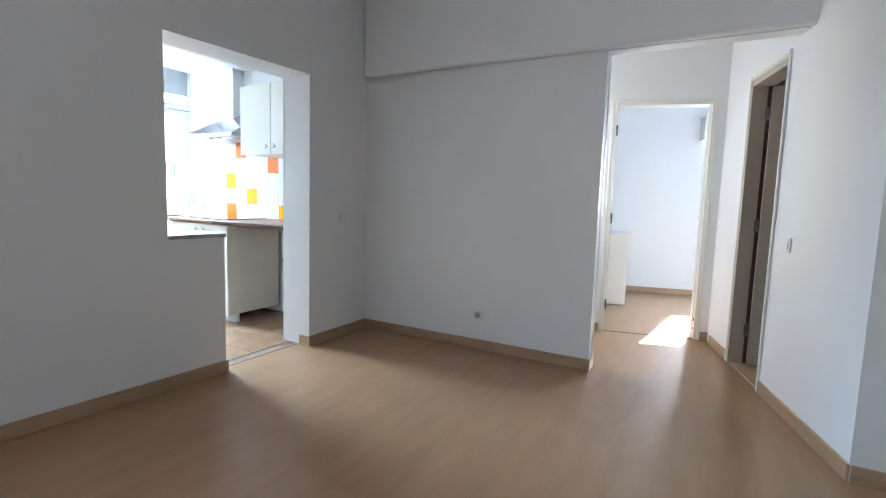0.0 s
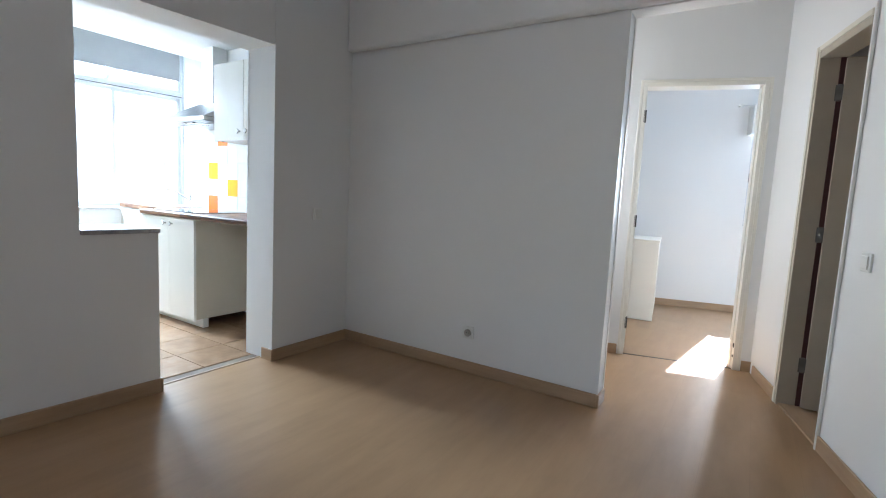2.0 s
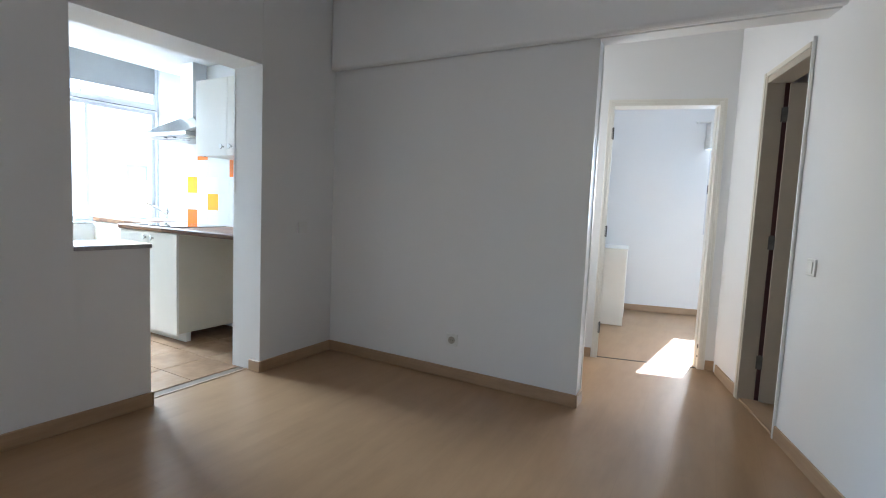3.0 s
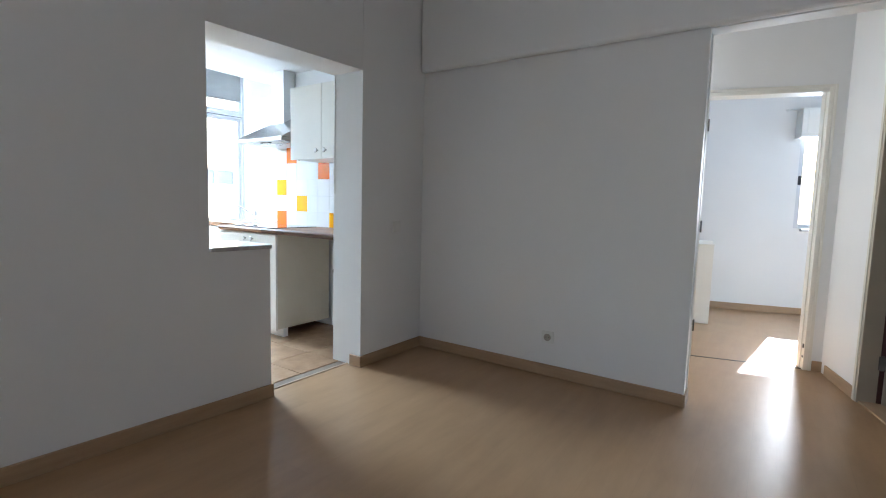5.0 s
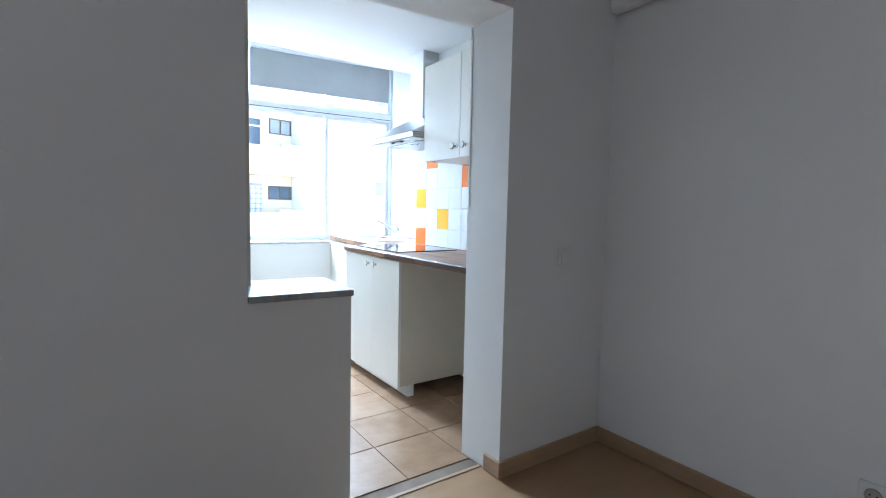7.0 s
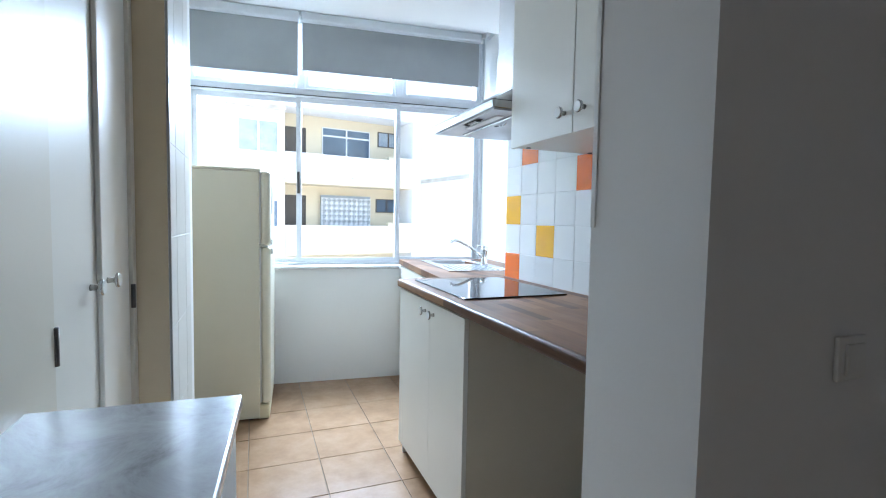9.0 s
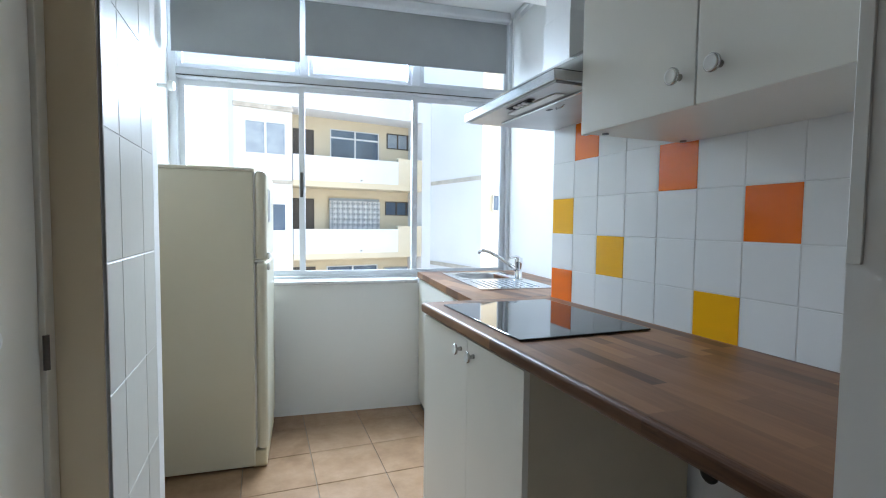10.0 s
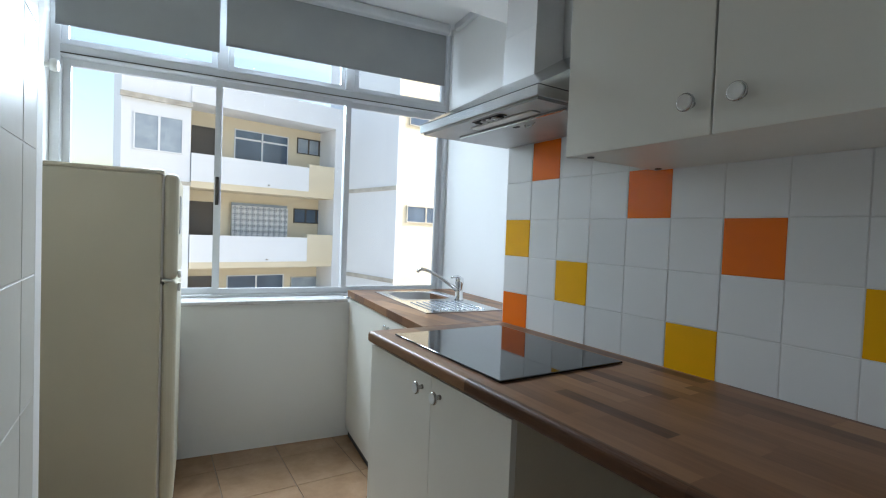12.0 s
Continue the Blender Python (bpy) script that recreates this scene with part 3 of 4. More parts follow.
for u0, u1, v0, v1, z0, z1 in (
        (-0.78, -0.735, -0.02, 0.06, 0.845, 2.66), (1.395, 1.42, -0.02, 0.06, 0.845, 2.66),
        (-0.735, 1.395, -0.02, 0.06, 0.845, 0.868), (-0.735, 1.395, -0.02, 0.06, 2.085, 2.148),
        (-0.735, 1.395, -0.02, 0.06, 2.63, 2.66), (-0.03, 0.03, -0.015, 0.05, 2.148, 2.63), (0.70, 0.76, -0.015, 0.05, 2.148, 2.63)):
    part("window_frame", a_box(u0, u1, v0, v1, z0, z1, 0.003, 1), ALU, win)


def sash(u0, u1, z0, z1, v, w=0.034):
    bm = bmesh.new()
    box(bm, u0, u0 + w, v, v + 0.026, z0, z1)
    box(bm, u1 - w, u1, v, v + 0.026, z0, z1)
    box(bm, u0 + w, u1 - w, v + 0.001, v + 0.025, z0, z0 + w)
    box(bm, u0 + w, u1 - w, v + 0.001, v + 0.025, z1 - w, z1)
    s = part("sash", bm, ALU, win)
    g = part("pane", a_box(u0 + w - 0.004, u1 - w + 0.004, v + 0.011, v + 0.015, z0 + w - 0.004, z1 - w + 0.004), GLASS, s)
    g.visible_shadow = False
    return s


sash(-0.735, 0.005, 0.869, 2.084, 0.022)
mid = sash(-0.033, 0.742, 0.869, 2.084, -0.010)
sash(0.708, 1.395, 0.869, 2.084, 0.022)
part("latch", a_box(-0.026, -0.008, -0.026, -0.0105, 1.38, 1.54, 0.004), HINGE, mid, "dark sash latch")
for u0, u1 in ((-0.735, -0.03), (0.03, 0.70), (0.76, 1.395)):
    sash(u0 + 0.001, u1 - 0.001, 2.149, 2.629, 0.0, 0.026)
# Two pale rails; the dark strip stands in for the shaded groove between.
for z0, z1, mm in ((2.087, 2.094, ALU), (2.0945, 2.101, HINGE), (2.140, 2.147, ALU)):
    part("track", a_box(-0.735, 1.395, -0.028, -0.0205, z0, z1, 0.001, 1), mm, win)
part("window_sill", a_box(-0.78, 0.715, -0.185, -0.0205, 0.8305, 0.852, 0.005), MARBLE, win, "white marble inner sill")


def roller_blind(u0, u1, zb, label):
    b = thing("roller_blind", label, "roller blind", BAL, group="blinds of the kitchen window")
    bm = bmesh.new()
    rows = 14
    left, right = [], []
    for i in range(rows + 1):
        z = zb + (2.60 - zb) * i / rows
        v = -0.075 - 0.004 * math.sin(math.pi * i / rows)
        left.append((bm.verts.new((u0, v, z)), bm.verts.new((u0, v + 0.0012, z))))
        right.append((bm.verts.new((u1, v, z)), bm.verts.new((u1, v + 0.0012, z))))
    for i in range(rows):
        bm.faces.new((left[i][0], right[i][0], right[i + 1][0], left[i + 1][0]))
        bm.faces.new((left[i][1], left[i + 1][1], right[i + 1][1], right[i][1]))
        bm.faces.new((left[i][0], left[i + 1][0], left[i + 1][1], left[i][1]))
        bm.faces.new((right[i][0], right[i][1], right[i + 1][1], right[i + 1][0]))
    part("cloth", bm, CLOTH, b, "grey cloth pulled a little way down")
    part("hem_bar", a_box(u0, u1, -0.081, -0.070, zb - 0.012, zb, 0.003), CLOTH, b)
    part("cassette", a_box(u0 - 0.01, u1 + 0.012, -0.125, -0.03, 2.595, 2.659, 0.012), ALU, b, "white lacquered metal cassette")
    part("end_cap", lathe([(0.020, 0), (0.020, 0.012), (0.008, 0.014)], 16, Matrix.Translation((u1 + 0.012, -0.085, 2.615)) @ Matrix.Rotation(radians(90), 4, "Y")), PLASTIC, b)
    return b


roller_blind(-0.745, -0.02, 2.228, "grey roller blind drawn a third down over the narrow light")
wide = roller_blind(0.012, 1.352, 2.272, "grey roller blind drawn a third down over the wide lights")
part("cord", tube([(1.402, -0.085, 2.60), (1.404, -0.07, 1.4), (1.402, -0.06, 1.12)], 0.002, 6), PLASTIC, wide)
knob_l = thing("wall_hook", "round white knob hook on the wall beside the window", "hook", BAL)
part("plate", a_box(-0.78, -0.772, -0.27, -0.23, 1.93, 2.01, 0.003), PLASTIC, knob_l)
part("knob", lathe([(0.012, 0), (0.012, 0.05), (0.026, 0.055), (0.030, 0.07), (0.024, 0.085)], 18, Matrix.Translation((-0.772, -0.25, 1.97)) @ Matrix.Rotation(radians(90), 4, "Y")), PLASTIC, knob_l)


# ---- kitchen things ----
def turned_knob(parent, m):
    k = part("knob", lathe([(0.0075, 0.0), (0.006, 0.012), (0.008, 0.016), (0.018, 0.020), (0.0185, 0.0245), (0.0165, 0.0265)], 24, m), NICKEL, parent, "round satin metal knob")
    part("knob_cap", lathe([(0.0158, 0.0266), (0.0150, 0.0285), (0.0125, 0.0278), (0.004, 0.0272)], 24, m), PLASTIC, k, "white disc in the knob's face")
    return k


FACE_X = Matrix.Rotation(radians(-90), 4, "Y")    # turns z to -x
FACE_XP = Matrix.Rotation(radians(90), 4, "Y")    # turns z to +x

# wall cabinet with two doors
upper = thing("wall_cabinet", "white laminate wall cabinet with two closed doors", "cabinet")
part("body", a_box(-0.383, -0.030, 0.335, 1.088, 1.478, 2.06, 0.0015, 1), CABINET, upper)
for y0, y1, ky in ((0.337, 0.709, 0.655), (0.713, 1.088, 0.752)):
    d = part("door", a_box(-0.403, -0.384, y0, y1, 1.474, 2.06, 0.002), CABINET, upper)
    turned_knob(d, Matrix.Translation((-0.403, ky, 1.54)) @ FACE_X)
for xx in (-0.345, -0.062):
    part("under_fixing", lathe([(0.009, 0), (0.009, 0.003)], 14, Matrix.Translation((xx, 1.056, 1.4750))), HINGE, upper, "small dark fixing under the cabinet")

# base cabinet with two doors, its side panel open to the appliance bay
base = thing("base_cabinet", "white laminate base cabinet with two closed doors, standing under the worktop", "cabinet")
part("body", a_box(-0.598, -0.095, 1.021, 1.785, 0.09, 0.858), CABINET, base)
part("side_panel", prism([(-0.600, 1.003), (-0.052, 1.003), (-0.052, 1.0205), (-0.600, 1.0205)], 0.074, 0.859, 0.001), CARCASE, base, "cream laminate side panel, toned darker for its shade")
part("side_panel", a_box(-0.600, -0.095, 1.7855, 1.796, 0.0, 0.859, 0.001, 1), CABINET, base)
for y0, y1, ky in ((1.003, 1.3615, 1.311), (1.3630, 1.796, 1.413)):
    d = part("door", a_box(-0.619, -0.601, y0, y1, 0.066, 0.853, 0.0006, 1), CABINET, base)
    turned_knob(d, Matrix.Translation((-0.619, ky, 0.808)) @ FACE_X)
part("plinth_foot", prism([(-0.545, 1.006), (-0.500, 1.006), (-0.500, 1.020), (-0.545, 1.020)], 0.0, 0.09), CABINET, base)
part("plinth", a_box(-0.545, -0.530, 1.021, 1.785, 0.0, 0.09), CABINET, base)

worktop = thing("worktop", "walnut stave worktop with a rounded edge over the base cabinet", "worktop")
bm = a_box(-0.632, -0.0275, 0.315, 1.803, 0.860, 0.900)
bmesh.ops.bevel(bm, geom=[e for e in bm.edges if all(abs(v.co.x + 0.632) < 1e-4 for v in e.verts) and abs(e.verts[0].co.z - e.verts[1].co.z) < 1e-4], offset=0.012, segments=4, affect="EDGES", profile=0.5)
part("slab", bm, BLOCK, worktop)
part("end_strip", a_box(-0.634, -0.030, 0.309, 0.3147, 0.861, 0.899, 0.001, 1), ALU, worktop, "aluminium end strip")
part("end_bracket", a_box(-0.640, -0.612, 0.300, 0.3088, 0.852, 0.901, 0.003), HINGE, worktop, "worn metal corner of the end strip")

hob = thing("induction_hob", "black glass induction hob set into the worktop", "hob")
part("glass", a_box(-0.575, -0.112, 1.105, 1.700, 0.9008, 0.907, 0.002, 2), HOB, hob)
part("seal", a_box(-0.571, -0.116, 1.109, 1.696, 0.9002, 0.9012), DARK, hob)
# extractor hood
hood = thing("extractor_hood", "stainless steel chimney extractor hood on the wall beside the cabinet", "hood")
HX0, HX1, HY0, HY1 = -0.452, -0.030, 1.150, 1.800
CY0, CY1, CX = 1.490, 1.670, -0.168
part("lip", a_box(HX0, HX1, HY0, HY1, 1.640, 1.6715, 0.002, 1), STEEL, hood)
bm = bmesh.new()
ZB, ZC = 1.895, 1.842
low_ring = [bm.verts.new(c) for c in ((HX0, HY0, 1.672), (HX1, HY0, 1.672), (HX1, HY1, 1.672), (HX0, HY1, 1.672))]
fl_, fr_ = bm.verts.new((CX, CY1, ZC)), bm.verts.new((CX, CY0, ZC))
bn, bf = bm.verts.new((HX1, HY0, ZB)), bm.verts.new((HX1, HY1, ZB))
cn, cf = bm.verts.new((HX1, CY0, ZB + 0.03)), bm.verts.new((HX1, CY1, ZB + 0.03))
for f in ((low_ring[0], fr_, fl_, low_ring[3]), (low_ring[0], bn, fr_), (fr_, bn, cn), (low_ring[3], fl_, bf), (fl_, cf, bf),
          (low_ring[0], low_ring[1], bn), (low_ring[2], low_ring[3], bf), (fr_, cn, cf, fl_), (low_ring[1], low_ring[2], bf, cf, cn, bn), (low_ring[3], low_ring[2], low_ring[1], low_ring[0])):
    bm.faces.new(f)
bmesh.ops.recalc_face_normals(bm, faces=bm.faces)
part("canopy", bm, STEEL, hood)
part("chimney", a_box(CX + 0.001, HX1, CY0 + 0.001, CY1 - 0.001, 1.838, 2.02, 0.002), HOODSTEEL, hood)
part("chimney_sleeve", a_box(CX + 0.006, HX1, CY0 + 0.006, CY1 - 0.006, 2.02, 2.319), HOODSTEEL, hood)
under = part("underside", a_box(HX0 + 0.012, HX1 - 0.01, HY0 + 0.012, HY1 - 0.012, 1.634, 1.6398), FILTER, hood)
filt = part("filter", a_box(-0.318, -0.064, 1.185, 1.70, 1.629, 1.6338, 0.002, 1), FILTER, hood, "grey filter panel")
part("rim", a_box(-0.330, -0.3185, 1.175, 1.71, 1.6268, 1.6338, 0.001, 1), STEEL, filt)
part("latch", a_box(-0.292, -0.278, 1.42, 1.445, 1.6265, 1.6288, 0.001, 1), DARK, filt, "black filter latch")
part("pull", tube([(-0.282, 1.345, 1.6288), (-0.288, 1.355, 1.620), (-0.288, 1.385, 1.620), (-0.282, 1.395, 1.6288)], 0.0025, 8), STEEL, filt)
strip = part("control_strip", a_box(-0.380, -0.345, 1.255, 1.565, 1.6300, 1.6338, 0.001, 1), PLASTIC, hood, "pale printed control strip")
slot = part("button_slot", a_box(-0.422, -0.396, 1.345, 1.495, 1.6310, 1.6338, 0.001, 1), DARK, hood, "black slot with push buttons")
for i in range(5):
    part("button", a_box(-0.419, -0.399, 1.356 + i * 0.028, 1.369 + i * 0.028, 1.6255, 1.6309, 0.001, 1), PLASTIC if i in (1, 2, 3) else DARK, slot)

# sink unit in the glazed end
sw = thing("sink_worktop", "walnut stave worktop round the sink under the window", "worktop")
fu = 0.72
slab = bmesh.new()


def slab_piece(pts):
    lo = [slab.verts.new((x, y, 0.862)) for x, y in pts]
    hi = [slab.verts.new((x, y, 0.9)) for x, y in pts]
    slab.faces.new(lo[::-1])
    slab.faces.new(hi)
    for i in range(4):
        slab.faces.new((lo[i], lo[(i + 1) % 4], hi[(i + 1) % 4], hi[i]))


def near_edge(u):
    """Where a line of constant u meets the edge of the other worktop."""
    t = math.tan(radians(SK))
    v = (1.8065 - P0.y - u * math.sin(radians(SK))) / math.cos(radians(SK))
    return bal(u, v)


CU0, CU1, CV0, CV1 = 0.885, 1.175, -0.675, -0.315
slab_piece([near_edge(fu), near_edge(CU0), bal(CU0, -0.154), bal(fu, -0.154)])
slab_piece([near_edge(CU1), near_edge(1.4185), bal(1.4185, -0.154), bal(CU1, -0.154)])
slab_piece([near_edge(CU0), near_edge(CU1), bal(CU1, CV0), bal(CU0, CV0)])
slab_piece([bal(CU0, CV1), bal(CU1, CV1), bal(CU1, -0.154), bal(CU0, -0.154)])
part("slab", slab, BLOCK_SINK, sw)
su = thing("sink_cabinet", "white laminate sink cabinet with a closed door", "cabinet")
part("body", prism([(-0.375, 1.812), (0.29, 1.812), bal(1.415, -0.16), bal(0.745, -0.16)], 0.05, 0.74), CABINET, su)
part("rail", prism([(-0.375, 1.812), (-0.35, 1.812), bal(0.77, -0.16), bal(0.745, -0.16)], 0.741, 0.8615), CABINET, su)
d = part("door", a_box(0.727, 0.7445, -1.255, -0.165, 0.055, 0.855, 0.002), CABINET, su)
d.matrix_local = BAL
k = part("knob", lathe([(0.006, 0), (0.006, 0.014), (0.016, 0.018), (0.017, 0.024), (0.010, 0.028)], 18, Matrix.Translation((0.727, -0.905, 0.812)) @ FACE_X), CHROME, d, "round satin metal knob")
part("plinth", a_box(0.745, 0.76, -1.25, -0.165, 0.0, 0.05), DARK, su).matrix_local = BAL

sink = thing("kitchen_sink", "stainless steel sink with bowl and ribbed drainer", "sink", BAL)
U0, U1, V0, V1 = 0.85, 1.255, -1.06, -0.285
bu0, bu1, bv0, bv1 = 0.890, 1.215, -0.655, -0.320
plate = bmesh.new()
for u0, u1, v0, v1 in ((U0, bu0, V0, V1), (bu1, U1, V0, V1), (bu0, bu1, V0, bv0), (bu0, bu1, bv1, V1)):
    box(plate, u0, u1, v0, v1, 0.9005, 0.905)
part("rim_plate", plate, STEEL, sink)
bowl = bmesh.new()
def rring(z, inset, r, n=5):
    out = []
    for cx, cy, a0 in ((bu1 - inset - r, bv1 - inset - r, 0), (bu0 + inset + r, bv1 - inset - r, 90), (bu0 + inset + r, bv0 + inset + r, 180), (bu1 - inset - r, bv0 + inset + r, 270)):
        for i in range(n + 1):
            a = radians(a0 + 90 * i / n)
            out.append(bowl.verts.new((cx + r * math.cos(a), cy + r * math.sin(a), z)))
    return out
rr = [rring(0.9055, -0.004, 0.003), rring(0.9058, 0.006, 0.10), rring(0.895, 0.012, 0.10), rring(0.79, 0.018, 0.095), rring(0.755, 0.05, 0.07)]
for a, b in zip(rr, rr[1:]):
    for i in range(len(a)):
        f = bowl.faces.new((a[i], b[i], b[(i + 1) % len(a)], a[(i + 1) % len(a)]))
        f.smooth = True
bowl.faces.new(rr[-1])
# Darker steel than the rim stands in for the bowl's dark reflections.
part("bowl", bowl, FILTER, sink)
for i in range(9):
    part("drainer_rib", a_box(0.90 + i * 0.034, 0.909 + i * 0.034, -1.02, -0.73, 0.9048, 0.9085, 0.0015, 1), STEEL, sink)
part("drain", lathe([(0.038, 0), (0.038, 0.003), (0.02, 0.002)], 20, Matrix.Translation((1.05, -0.49, 0.7555))), CHROME, sink)

tap = thing("mixer_tap", "chrome single-lever kitchen tap with a long spout", "tap", BAL @ pose(1.205, -0.69, 0.905))
part("base", lathe([(0.026, 0), (0.026, 0.006), (0.021, 0.010), (0.020, 0.085), (0.023, 0.088), (0.023, 0.118), (0.018, 0.124)], 20), CHROME, tap)
part("spout", tube([(-0.015, 0.0, 0.055), (-0.05, 0.025, 0.085), (-0.10, 0.065, 0.125), (-0.145, 0.10, 0.152), (-0.175, 0.124, 0.160), (-0.192, 0.137, 0.150), (-0.194, 0.139, 0.140)], [0.013, 0.011, 0.010, 0.0095, 0.0095, 0.0095, 0.0095]), CHROME, tap)
part("lever", tube([(0.0, 0.0, 0.120), (-0.02, -0.012, 0.132), (-0.075, -0.05, 0.128)], [0.012, 0.008, 0.005]), CHROME, tap)

# refrigerator
fr = thing("refrigerator", "aged off-white two-door refrigerator standing on the tiles", "refrigerator", pose(-1.77, 2.478, 0, 0, 0, -4.5))
part("body", a_box(0.0, 0.492, 0.0, 0.55, 0.012, 1.462, 0.006), FRIDGE, fr)
part("top_lid", a_box(-0.002, 0.500, -0.003, 0.553, 1.4625, 1.480, 0.008, 3), FRIDGE, fr)
for z0, z1 in ((0.095, 1.025), (1.035, 1.468)):
    d = part("door", a_box(0.500, 0.553, 0.0, 0.55, z0, z1, 0.020, 4), FRIDGE, fr)
    part("gasket", a_box(0.4925, 0.4998, 0.008, 0.542, z0 + 0.008, z1 - 0.008), GROUT, d, "grey door gasket")
    zc = 0.97 if z0 < 0.5 else 1.06
    part("grip", a_box(0.5535, 0.566, 0.012, 0.05, zc + 0.015 if z0 < 0.5 else zc - 0.02, zc + 0.05 if z0 < 0.5 else zc + 0.012, 0.004), PLASTIC, d, "white grip")
    if z0 > 0.5:
        for y0, y1 in ((0.10, 0.16), (0.20, 0.26)):
            part("door_plate", a_box(0.5532, 0.5565, y0, y1, 1.22, 1.385, 0.0012, 1), ALU, d, "upright grey plate on the door")
part("hinge_cap", a_box(0.497, 0.540, 0.004, 0.05, 1.0255, 1.0345, 0.002), PLASTIC, fr)
part("kick_plate", a_box(0.48, 0.545, 0.004, 0.546, 0.006, 0.088, 0.008), IVORY, fr, "yellowed plastic kick plate")
for xx in (0.05, 0.44):
    for yy in (0.04, 0.51):
        part("foot", lathe([(0.018, 0.0), (0.018, 0.008), (0.012, 0.0118)], 12, Matrix.Translation((xx, yy, 0))), DARK, fr)

# tall built-in cupboard with narrow white doors
cl = thing("built_in_cupboard", "tall white built-in cupboard with plain double doors and round knobs", "cupboard", pose(0.013, 0, 0))
part("carcase", a_box(-2.099, -1.692, 0.26, 1.163, 0.0, 2.318), CABINET, cl)
part("frame_stile", a_box(-1.691, -1.655, 1.118, 1.1635, 0.0, 2.318, 0.002), CREAM, cl)
part("frame_stile", a_box(-1.691, -1.655, 0.26, 0.515, 0.0, 2.318, 0.002), CREAM, cl)
part("frame_head", a_box(-1.691, -1.655, 0.515, 1.118, 2.27, 2.318, 0.002), CREAM, cl)
part("plinth", a_box(-1.691, -1.662, 0.515, 1.118, 0.0, 0.07), CREAM, cl)
for y0, y1, ky, hy in ((0.519, 0.815, 0.752, 0.519), (0.819, 1.114, 0.888, 1.114)):
    bm = a_box(-1.690, -1.664, y0, y1, 0.075, 2.265, 0.003)
    d = part("door", bm, CABINET, cl)
    turned_knob(d, Matrix.Translation((-1.6640, ky, 1.035)) @ FACE_XP)
    for zz in (0.22, 0.96, 1.88):
        part("hinge", lathe([(0.006, -0.035), (0.006, 0.035)], 10, Matrix.Translation((-1.655, hy + (0.004 if hy > 1 else -0.004), zz))), HINGE, d, "small dark hinge")
part("cover_strip", a_box(-1.6638, -1.652, 0.798, 0.822, 0.075, 2.265, 0.003), CABINET, cl, "white cover strip between the doors")

out = thing("cable_outlet", "black cable hole in the wall of the empty appliance bay", "outlet", pose(-0.0195, 0.955, 0.505))
part("ring", lathe([(0.030, 0), (0.030, 0.006), (0.022, 0.008)], 18, FACE_X), DARK, out)
part("bore", lathe([(0.021, 0.0), (0.021, 0.0075)], 18, FACE_X), DARK, out)

# ---- outside: yard and the block of flats across it ----
structure("ground", prism([(-400, -400), (400, -400), (400, 400), (-400, 400)], -6.5, -6.4), GROUND, "pale paved yard far below", "ground")
FA = 10.0
S = 1.1
FB = pose(0.13, 18.7, 0, 0, 0, FA)


def Z(z):
    return 1.24 + S * (z - 1.24)


flats = thing("apartment_building", "white and cream rendered block of flats with recessed balconies", "building", FB)


def fpart(name, u0, u1, d0, d1, z0, z1, material, parent=None, label="", bevel=0.0):
    return part(name, a_box(u0 * S, u1 * S, d0 * S, d1 * S, Z(z0), Z(z1), bevel, 1), material, parent or flats, label)


fpart("wall", -2.1, -0.30, 0.0, 1.5, -7.0, 5.9, RENDER_WHITE)
fpart("wall", -0.30, 5.015, 1.2, 9.0, -7.0, 5.7, RENDER_CREAM, label="cream rendered wall behind the balconies")
fpart("wall", 4.62, 5.01, -0.05, 1.199, -7.0, 5.038, RENDER_WHITE)
# The wing's unseen upper storeys are added height that shades the facade.
fpart("wall", 5.06, 12.0, -3.5, 1.19, -7.0, 12.5, RENDER_CREAM)
fpart("wall", 5.02, 5.058, -3.5, 1.19, -7.0, 12.5, RENDER_WHITE)
fpart("ledge", -2.14, -0.28, -0.10, -0.002, 4.84, 4.98, STAINED, label="stained concrete roof ledge")
fpart("ledge", -2.12, -0.28, -0.06, -0.002, 2.46, 2.57, STAINED, label="stained concrete storey band")
fpart("roof", -0.30, 5.01, -0.05, 1.199, 5.04, 5.8, RENDER_WHITE)
fpart("roof", -0.30, 5.01, 0.3, 1.5, 5.801, 5.86, RENDER_WHITE)
fpart("ledge", 4.99, 5.019, -3.5, -0.06, 2.66, 2.80, STAINED, label="stained concrete band")
fpart("ledge", 4.99, 5.019, -3.5, -0.06, -0.42, -0.28, STAINED, label="stained concrete band")
for fl in range(-3, 2):
    z = 0.95 + 2.53 * fl
    bal_ = fpart("balcony", -0.28, 4.61, -0.02, 1.199, z - 1.06, z - 0.86, RENDER_CREAM)
    fpart("parapet", -0.28, 3.6, -0.05, 0.10, z - 0.86, z, RENDER_WHITE, bal_)
    fpart("parapet", 3.601, 4.61, -0.05, 0.12, z - 0.86, z + 0.12, RENDER_CREAM, bal_)
    fpart("spout", 2.1, 2.14, -0.18, -0.051, z - 0.80, z - 0.76, STAINED, bal_)


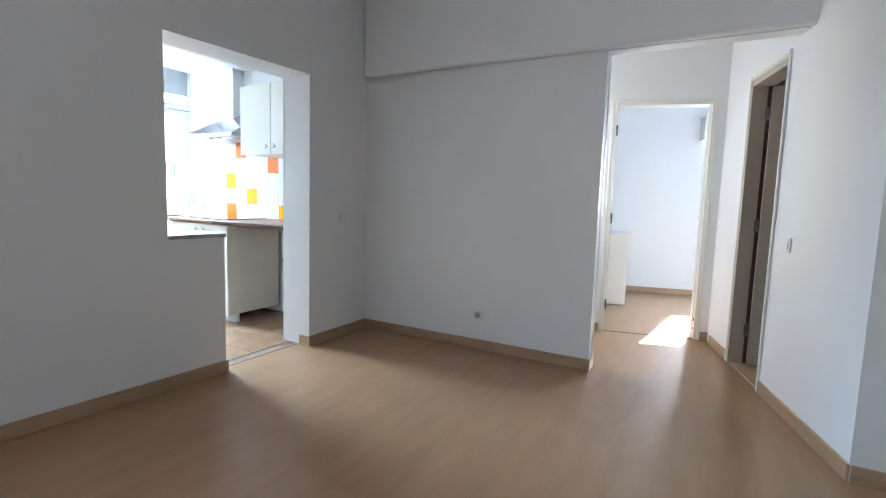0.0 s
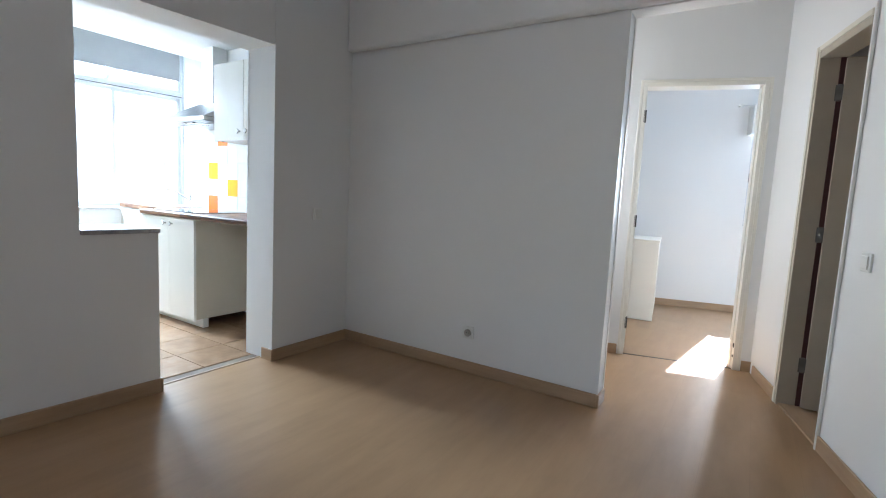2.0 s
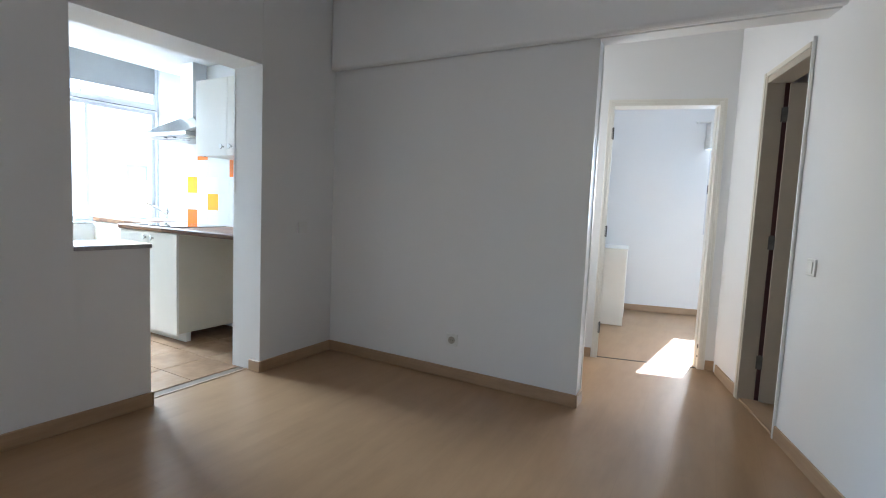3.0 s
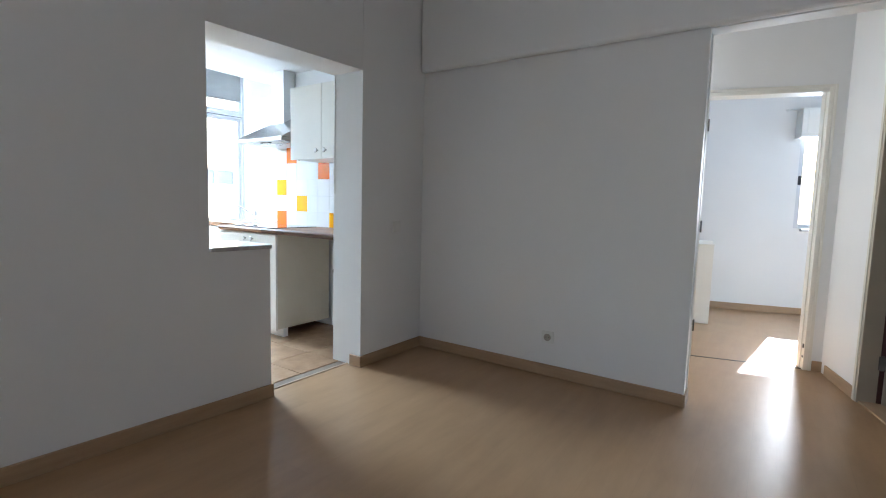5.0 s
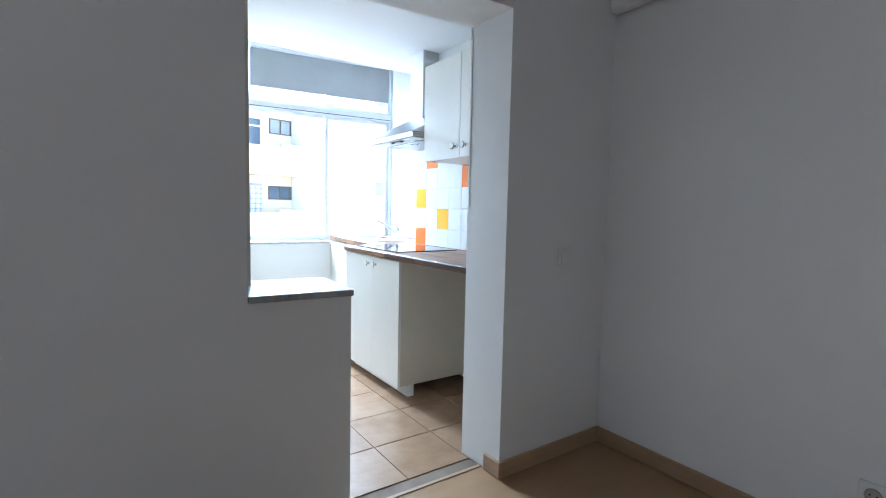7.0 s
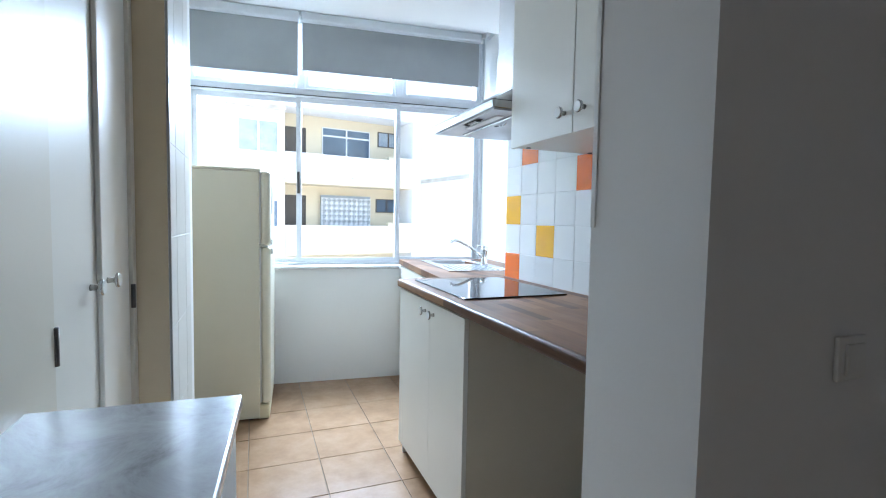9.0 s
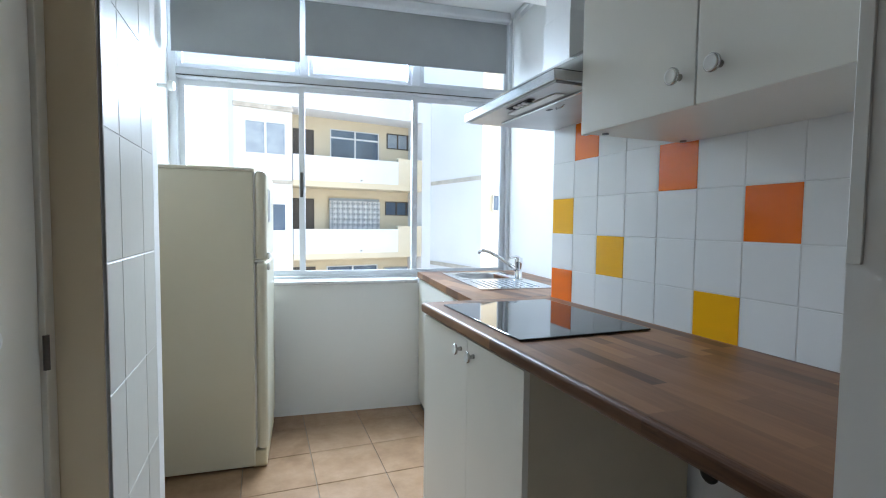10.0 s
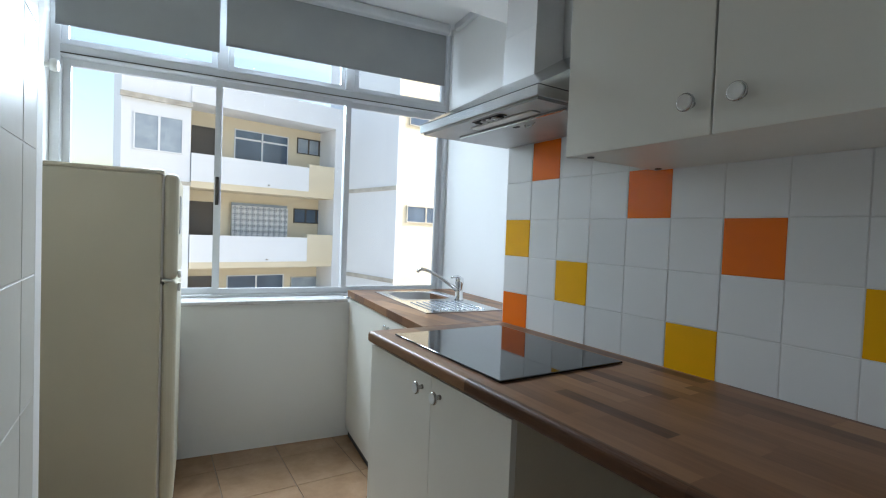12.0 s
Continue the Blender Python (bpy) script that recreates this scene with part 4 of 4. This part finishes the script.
def opening(u0, u1, d, z0, z1, glass, frame_m, bars=1, transom=0.0):
    w = fpart("window", u0, u1, d - 0.02, d - 0.003, z0, z1, glass)
    t = 0.035
    for a, b, c, e in ((u0 - t, u0, z0 - t, z1 + t), (u1, u1 + t, z0 - t, z1 + t), (u0, u1, z0 - t, z0), (u0, u1, z1, z1 + t)):
        fpart("frame", a, b, d - 0.045, d - 0.002, c, e, frame_m, w)
    for i in range(bars):
        x = u0 + (u1 - u0) * (i + 1) / (bars + 1)
        fpart("glazing_bar", x - 0.03, x + 0.03, d - 0.04, d - 0.0205, z0, z1, frame_m, w)
    if transom:
        fpart("transom", u0, u1, d - 0.038, d - 0.0203, transom - 0.03, transom + 0.03, frame_m, w)
    return w


opening(-1.77, -0.55, 0.0, 3.42, 4.42, CURTAINED, RENDER_WHITE)
opening(-1.72, -0.55, 0.0, 0.91, 1.77, BLUE_PANE, RENDER_WHITE)
opening(0.04, 0.72, 1.2, 2.8, 4.52, SHUTTER, SHUTTER, 0)
opening(1.40, 3.28, 1.2, 3.1, 4.64, BLUE_PANE, RENDER_WHITE, 1, 4.36)
opening(3.70, 5.0, 1.2, 4.17, 4.70, CURTAINED, SHUTTER, 2)
opening(0.0, 0.72, 1.2, 0.2, 2.02, SHUTTER, SHUTTER, 0)
opening(3.64, 4.98, 1.2, 1.52, 2.0, BLUE_PANE, SHUTTER, 2)
opening(0.0, 0.76, 1.2, -2.3, -0.5, SHUTTER, SHUTTER, 0)
opening(1.25, 3.24, 1.2, -2.0, -0.5, BLUE_PANE, RENDER_WHITE, 1)
opening(3.58, 5.0, 1.2, -1.6, -0.62, CURTAINED, STAINED, 0)
opening(5.47, 7.08, -3.5, 1.65, 2.15, BLUE_PANE, STAINED, 1)
opening(5.47, 7.08, -3.5, 4.88, 5.28, BLUE_PANE, STAINED, 1)

# pierced block screen on the middle balcony
screen = fpart("screen", 1.30, 3.31, 1.10, 1.14, 0.6, 2.1, CURTAINED, label="screen of white pierced concrete blocks")
cell = 0.20
block = bmesh.new()
h = cell * S / 2
for a in range(4):
    m = Matrix.Rotation(radians(90 * a), 4, "Y")
    box(block, -h, h, -0.05, 0.05, h * 0.82, h, m)
for a in range(4):
    m = Matrix.Rotation(radians(45 + 90 * a), 4, "Y")
    box(block, -0.016, 0.016, -0.045, 0.045, h * 0.30, h * 1.25, m)
bme = bpy.data.meshes.new("block")
block.to_mesh(bme)
block.free()
bme.materials.append(RENDER_WHITE)
for i in range(10):
    for j in range(7):
        o = new("block", bme)
        o.parent = screen
        o.location = ((1.40 + i * cell) * S, 1.05 * S, Z(0.70 + j * cell))

# a further pale house seen past the flats
far = thing("neighbouring_house", "pale rendered house farther off beyond the yard", "building", pose(-7.5, 27, 0, 0, 0, 6))
part("wall", a_box(-6, 2.0, 0, 8, -6.4, 5.0), RENDER_WHITE, far)
part("roof", a_box(-6.1, 2.1, -0.1, 8.1, 5.001, 5.2), STAINED, far)
w = part("window", a_box(0.6, 1.4, -0.05, -0.003, 1.6, 3.0), CURTAINED, far)
part("frame", a_box(0.5, 0.6, -0.08, -0.002, 1.5, 3.1), RENDER_WHITE, w)

# ---- tiles, piece by piece ----
def tile_mesh(name, w, h, t, material, bevel=0.0012):
    bm = a_box(0, t, 0, w, 0, h)
    bmesh.ops.bevel(bm, geom=[e for e in bm.edges if all(abs(v.co.x) < 1e-6 for v in e.verts)], offset=bevel, segments=1, affect="EDGES")
    me = bpy.data.meshes.new(name)
    bm.to_mesh(me)
    bm.free()
    me.materials.append(material)
    return me


PITCH, GAP = 0.151, 0.0020
back = thing("backsplash", "white glazed wall tiles with scattered orange and yellow ones", "tiles", kind="structure")
part("grout", a_box(-0.0264, -0.0192, 0.262, 1.788, 0.76, 1.786), GROUT, back)
meshes = {k: tile_mesh("tile", PITCH - GAP, PITCH - GAP, 0.0065, m) for k, m in (("w", TILE_WHITE), ("o", TILE_ORANGE), ("y", TILE_YELLOW))}
COLOURS = {(0, 0): "o", (0, 2): "y", (1, 4): "o", (2, 1): "y", (4, 3): "o", (5, 0): "y", (6, 2): "o", (8, 1): "y"}
rnd = random.Random(4)
for c in range(10):
    for r in range(6):
        o = new("tile", meshes[COLOURS.get((c, r), "w")])
        o.parent = back
        o.location = (-0.0275 + rnd.uniform(-0.0004, 0.0004), 1.786 - PITCH * (c + 1) + GAP / 2, 0.882 + PITCH * r + GAP / 2)

pil = thing("pillar_tiles", "tall cream-white glazed tiles on the pillar beside the cupboard", "tiles", kind="structure")
part("grout", a_box(-1.5565, -1.5496, 1.168, 1.652, 0.0, 2.319), GROUT, pil)
structure("wall_pillar_flank", a_box(-1.5565, -1.5490, 1.6525, 1.731, 0.0, 2.319, 0.002, 1), PAINT, "white plaster strip beside the pillar's tiles", "wall")
row_h = 0.290
for w, y in ((0.122, 1.168), (0.218, 1.292), (0.140, 1.512)):
    me = tile_mesh("tile", w - 0.002, row_h - 0.003, 0.006, TILE_BIG, 0.0015)
    for v in list(me.vertices):
        v.co.x = 0.006 - v.co.x
    me.flip_normals()
    for r in range(8):
        z = 1.133 + (r - 4) * row_h + 0.0015
        if z < -0.03 or z + row_h > 2.27:
            continue
        o = new("tile", me)
        o.parent = pil
        o.location = (-1.5545, y, z)

fl_tiles = thing("floor_tiles", "sand coloured square floor tiles with dark joints", "tiles", kind="structure")
FP = 0.33
bm = a_box(0, FP - 0.004, 0, FP - 0.004, -0.010, 0)
bmesh.ops.bevel(bm, geom=[e for e in bm.edges if all(abs(v.co.z) < 1e-6 for v in e.verts)], offset=0.0012, segments=1, affect="EDGES")
fme = bpy.data.meshes.new("tile")
bm.to_mesh(fme)
bm.free()
fme.materials.append(TILE_FLOOR)
for i in range(-4, 4):
    for j in range(-1, 8):
        x, y = -0.68 + FP * i, 0.54 + FP * j
        y0 = max(y, 0.14)
        o = new("tile", fme)
        if j == -1:
            o.scale = (1, (y + FP - 0.004 - y0) / (FP - 0.004), 1)
        o.parent = fl_tiles
        o.location = (x + 0.002, y0 + (0.002 if j > -1 else 0), rnd.uniform(-0.0006, 0.0004))
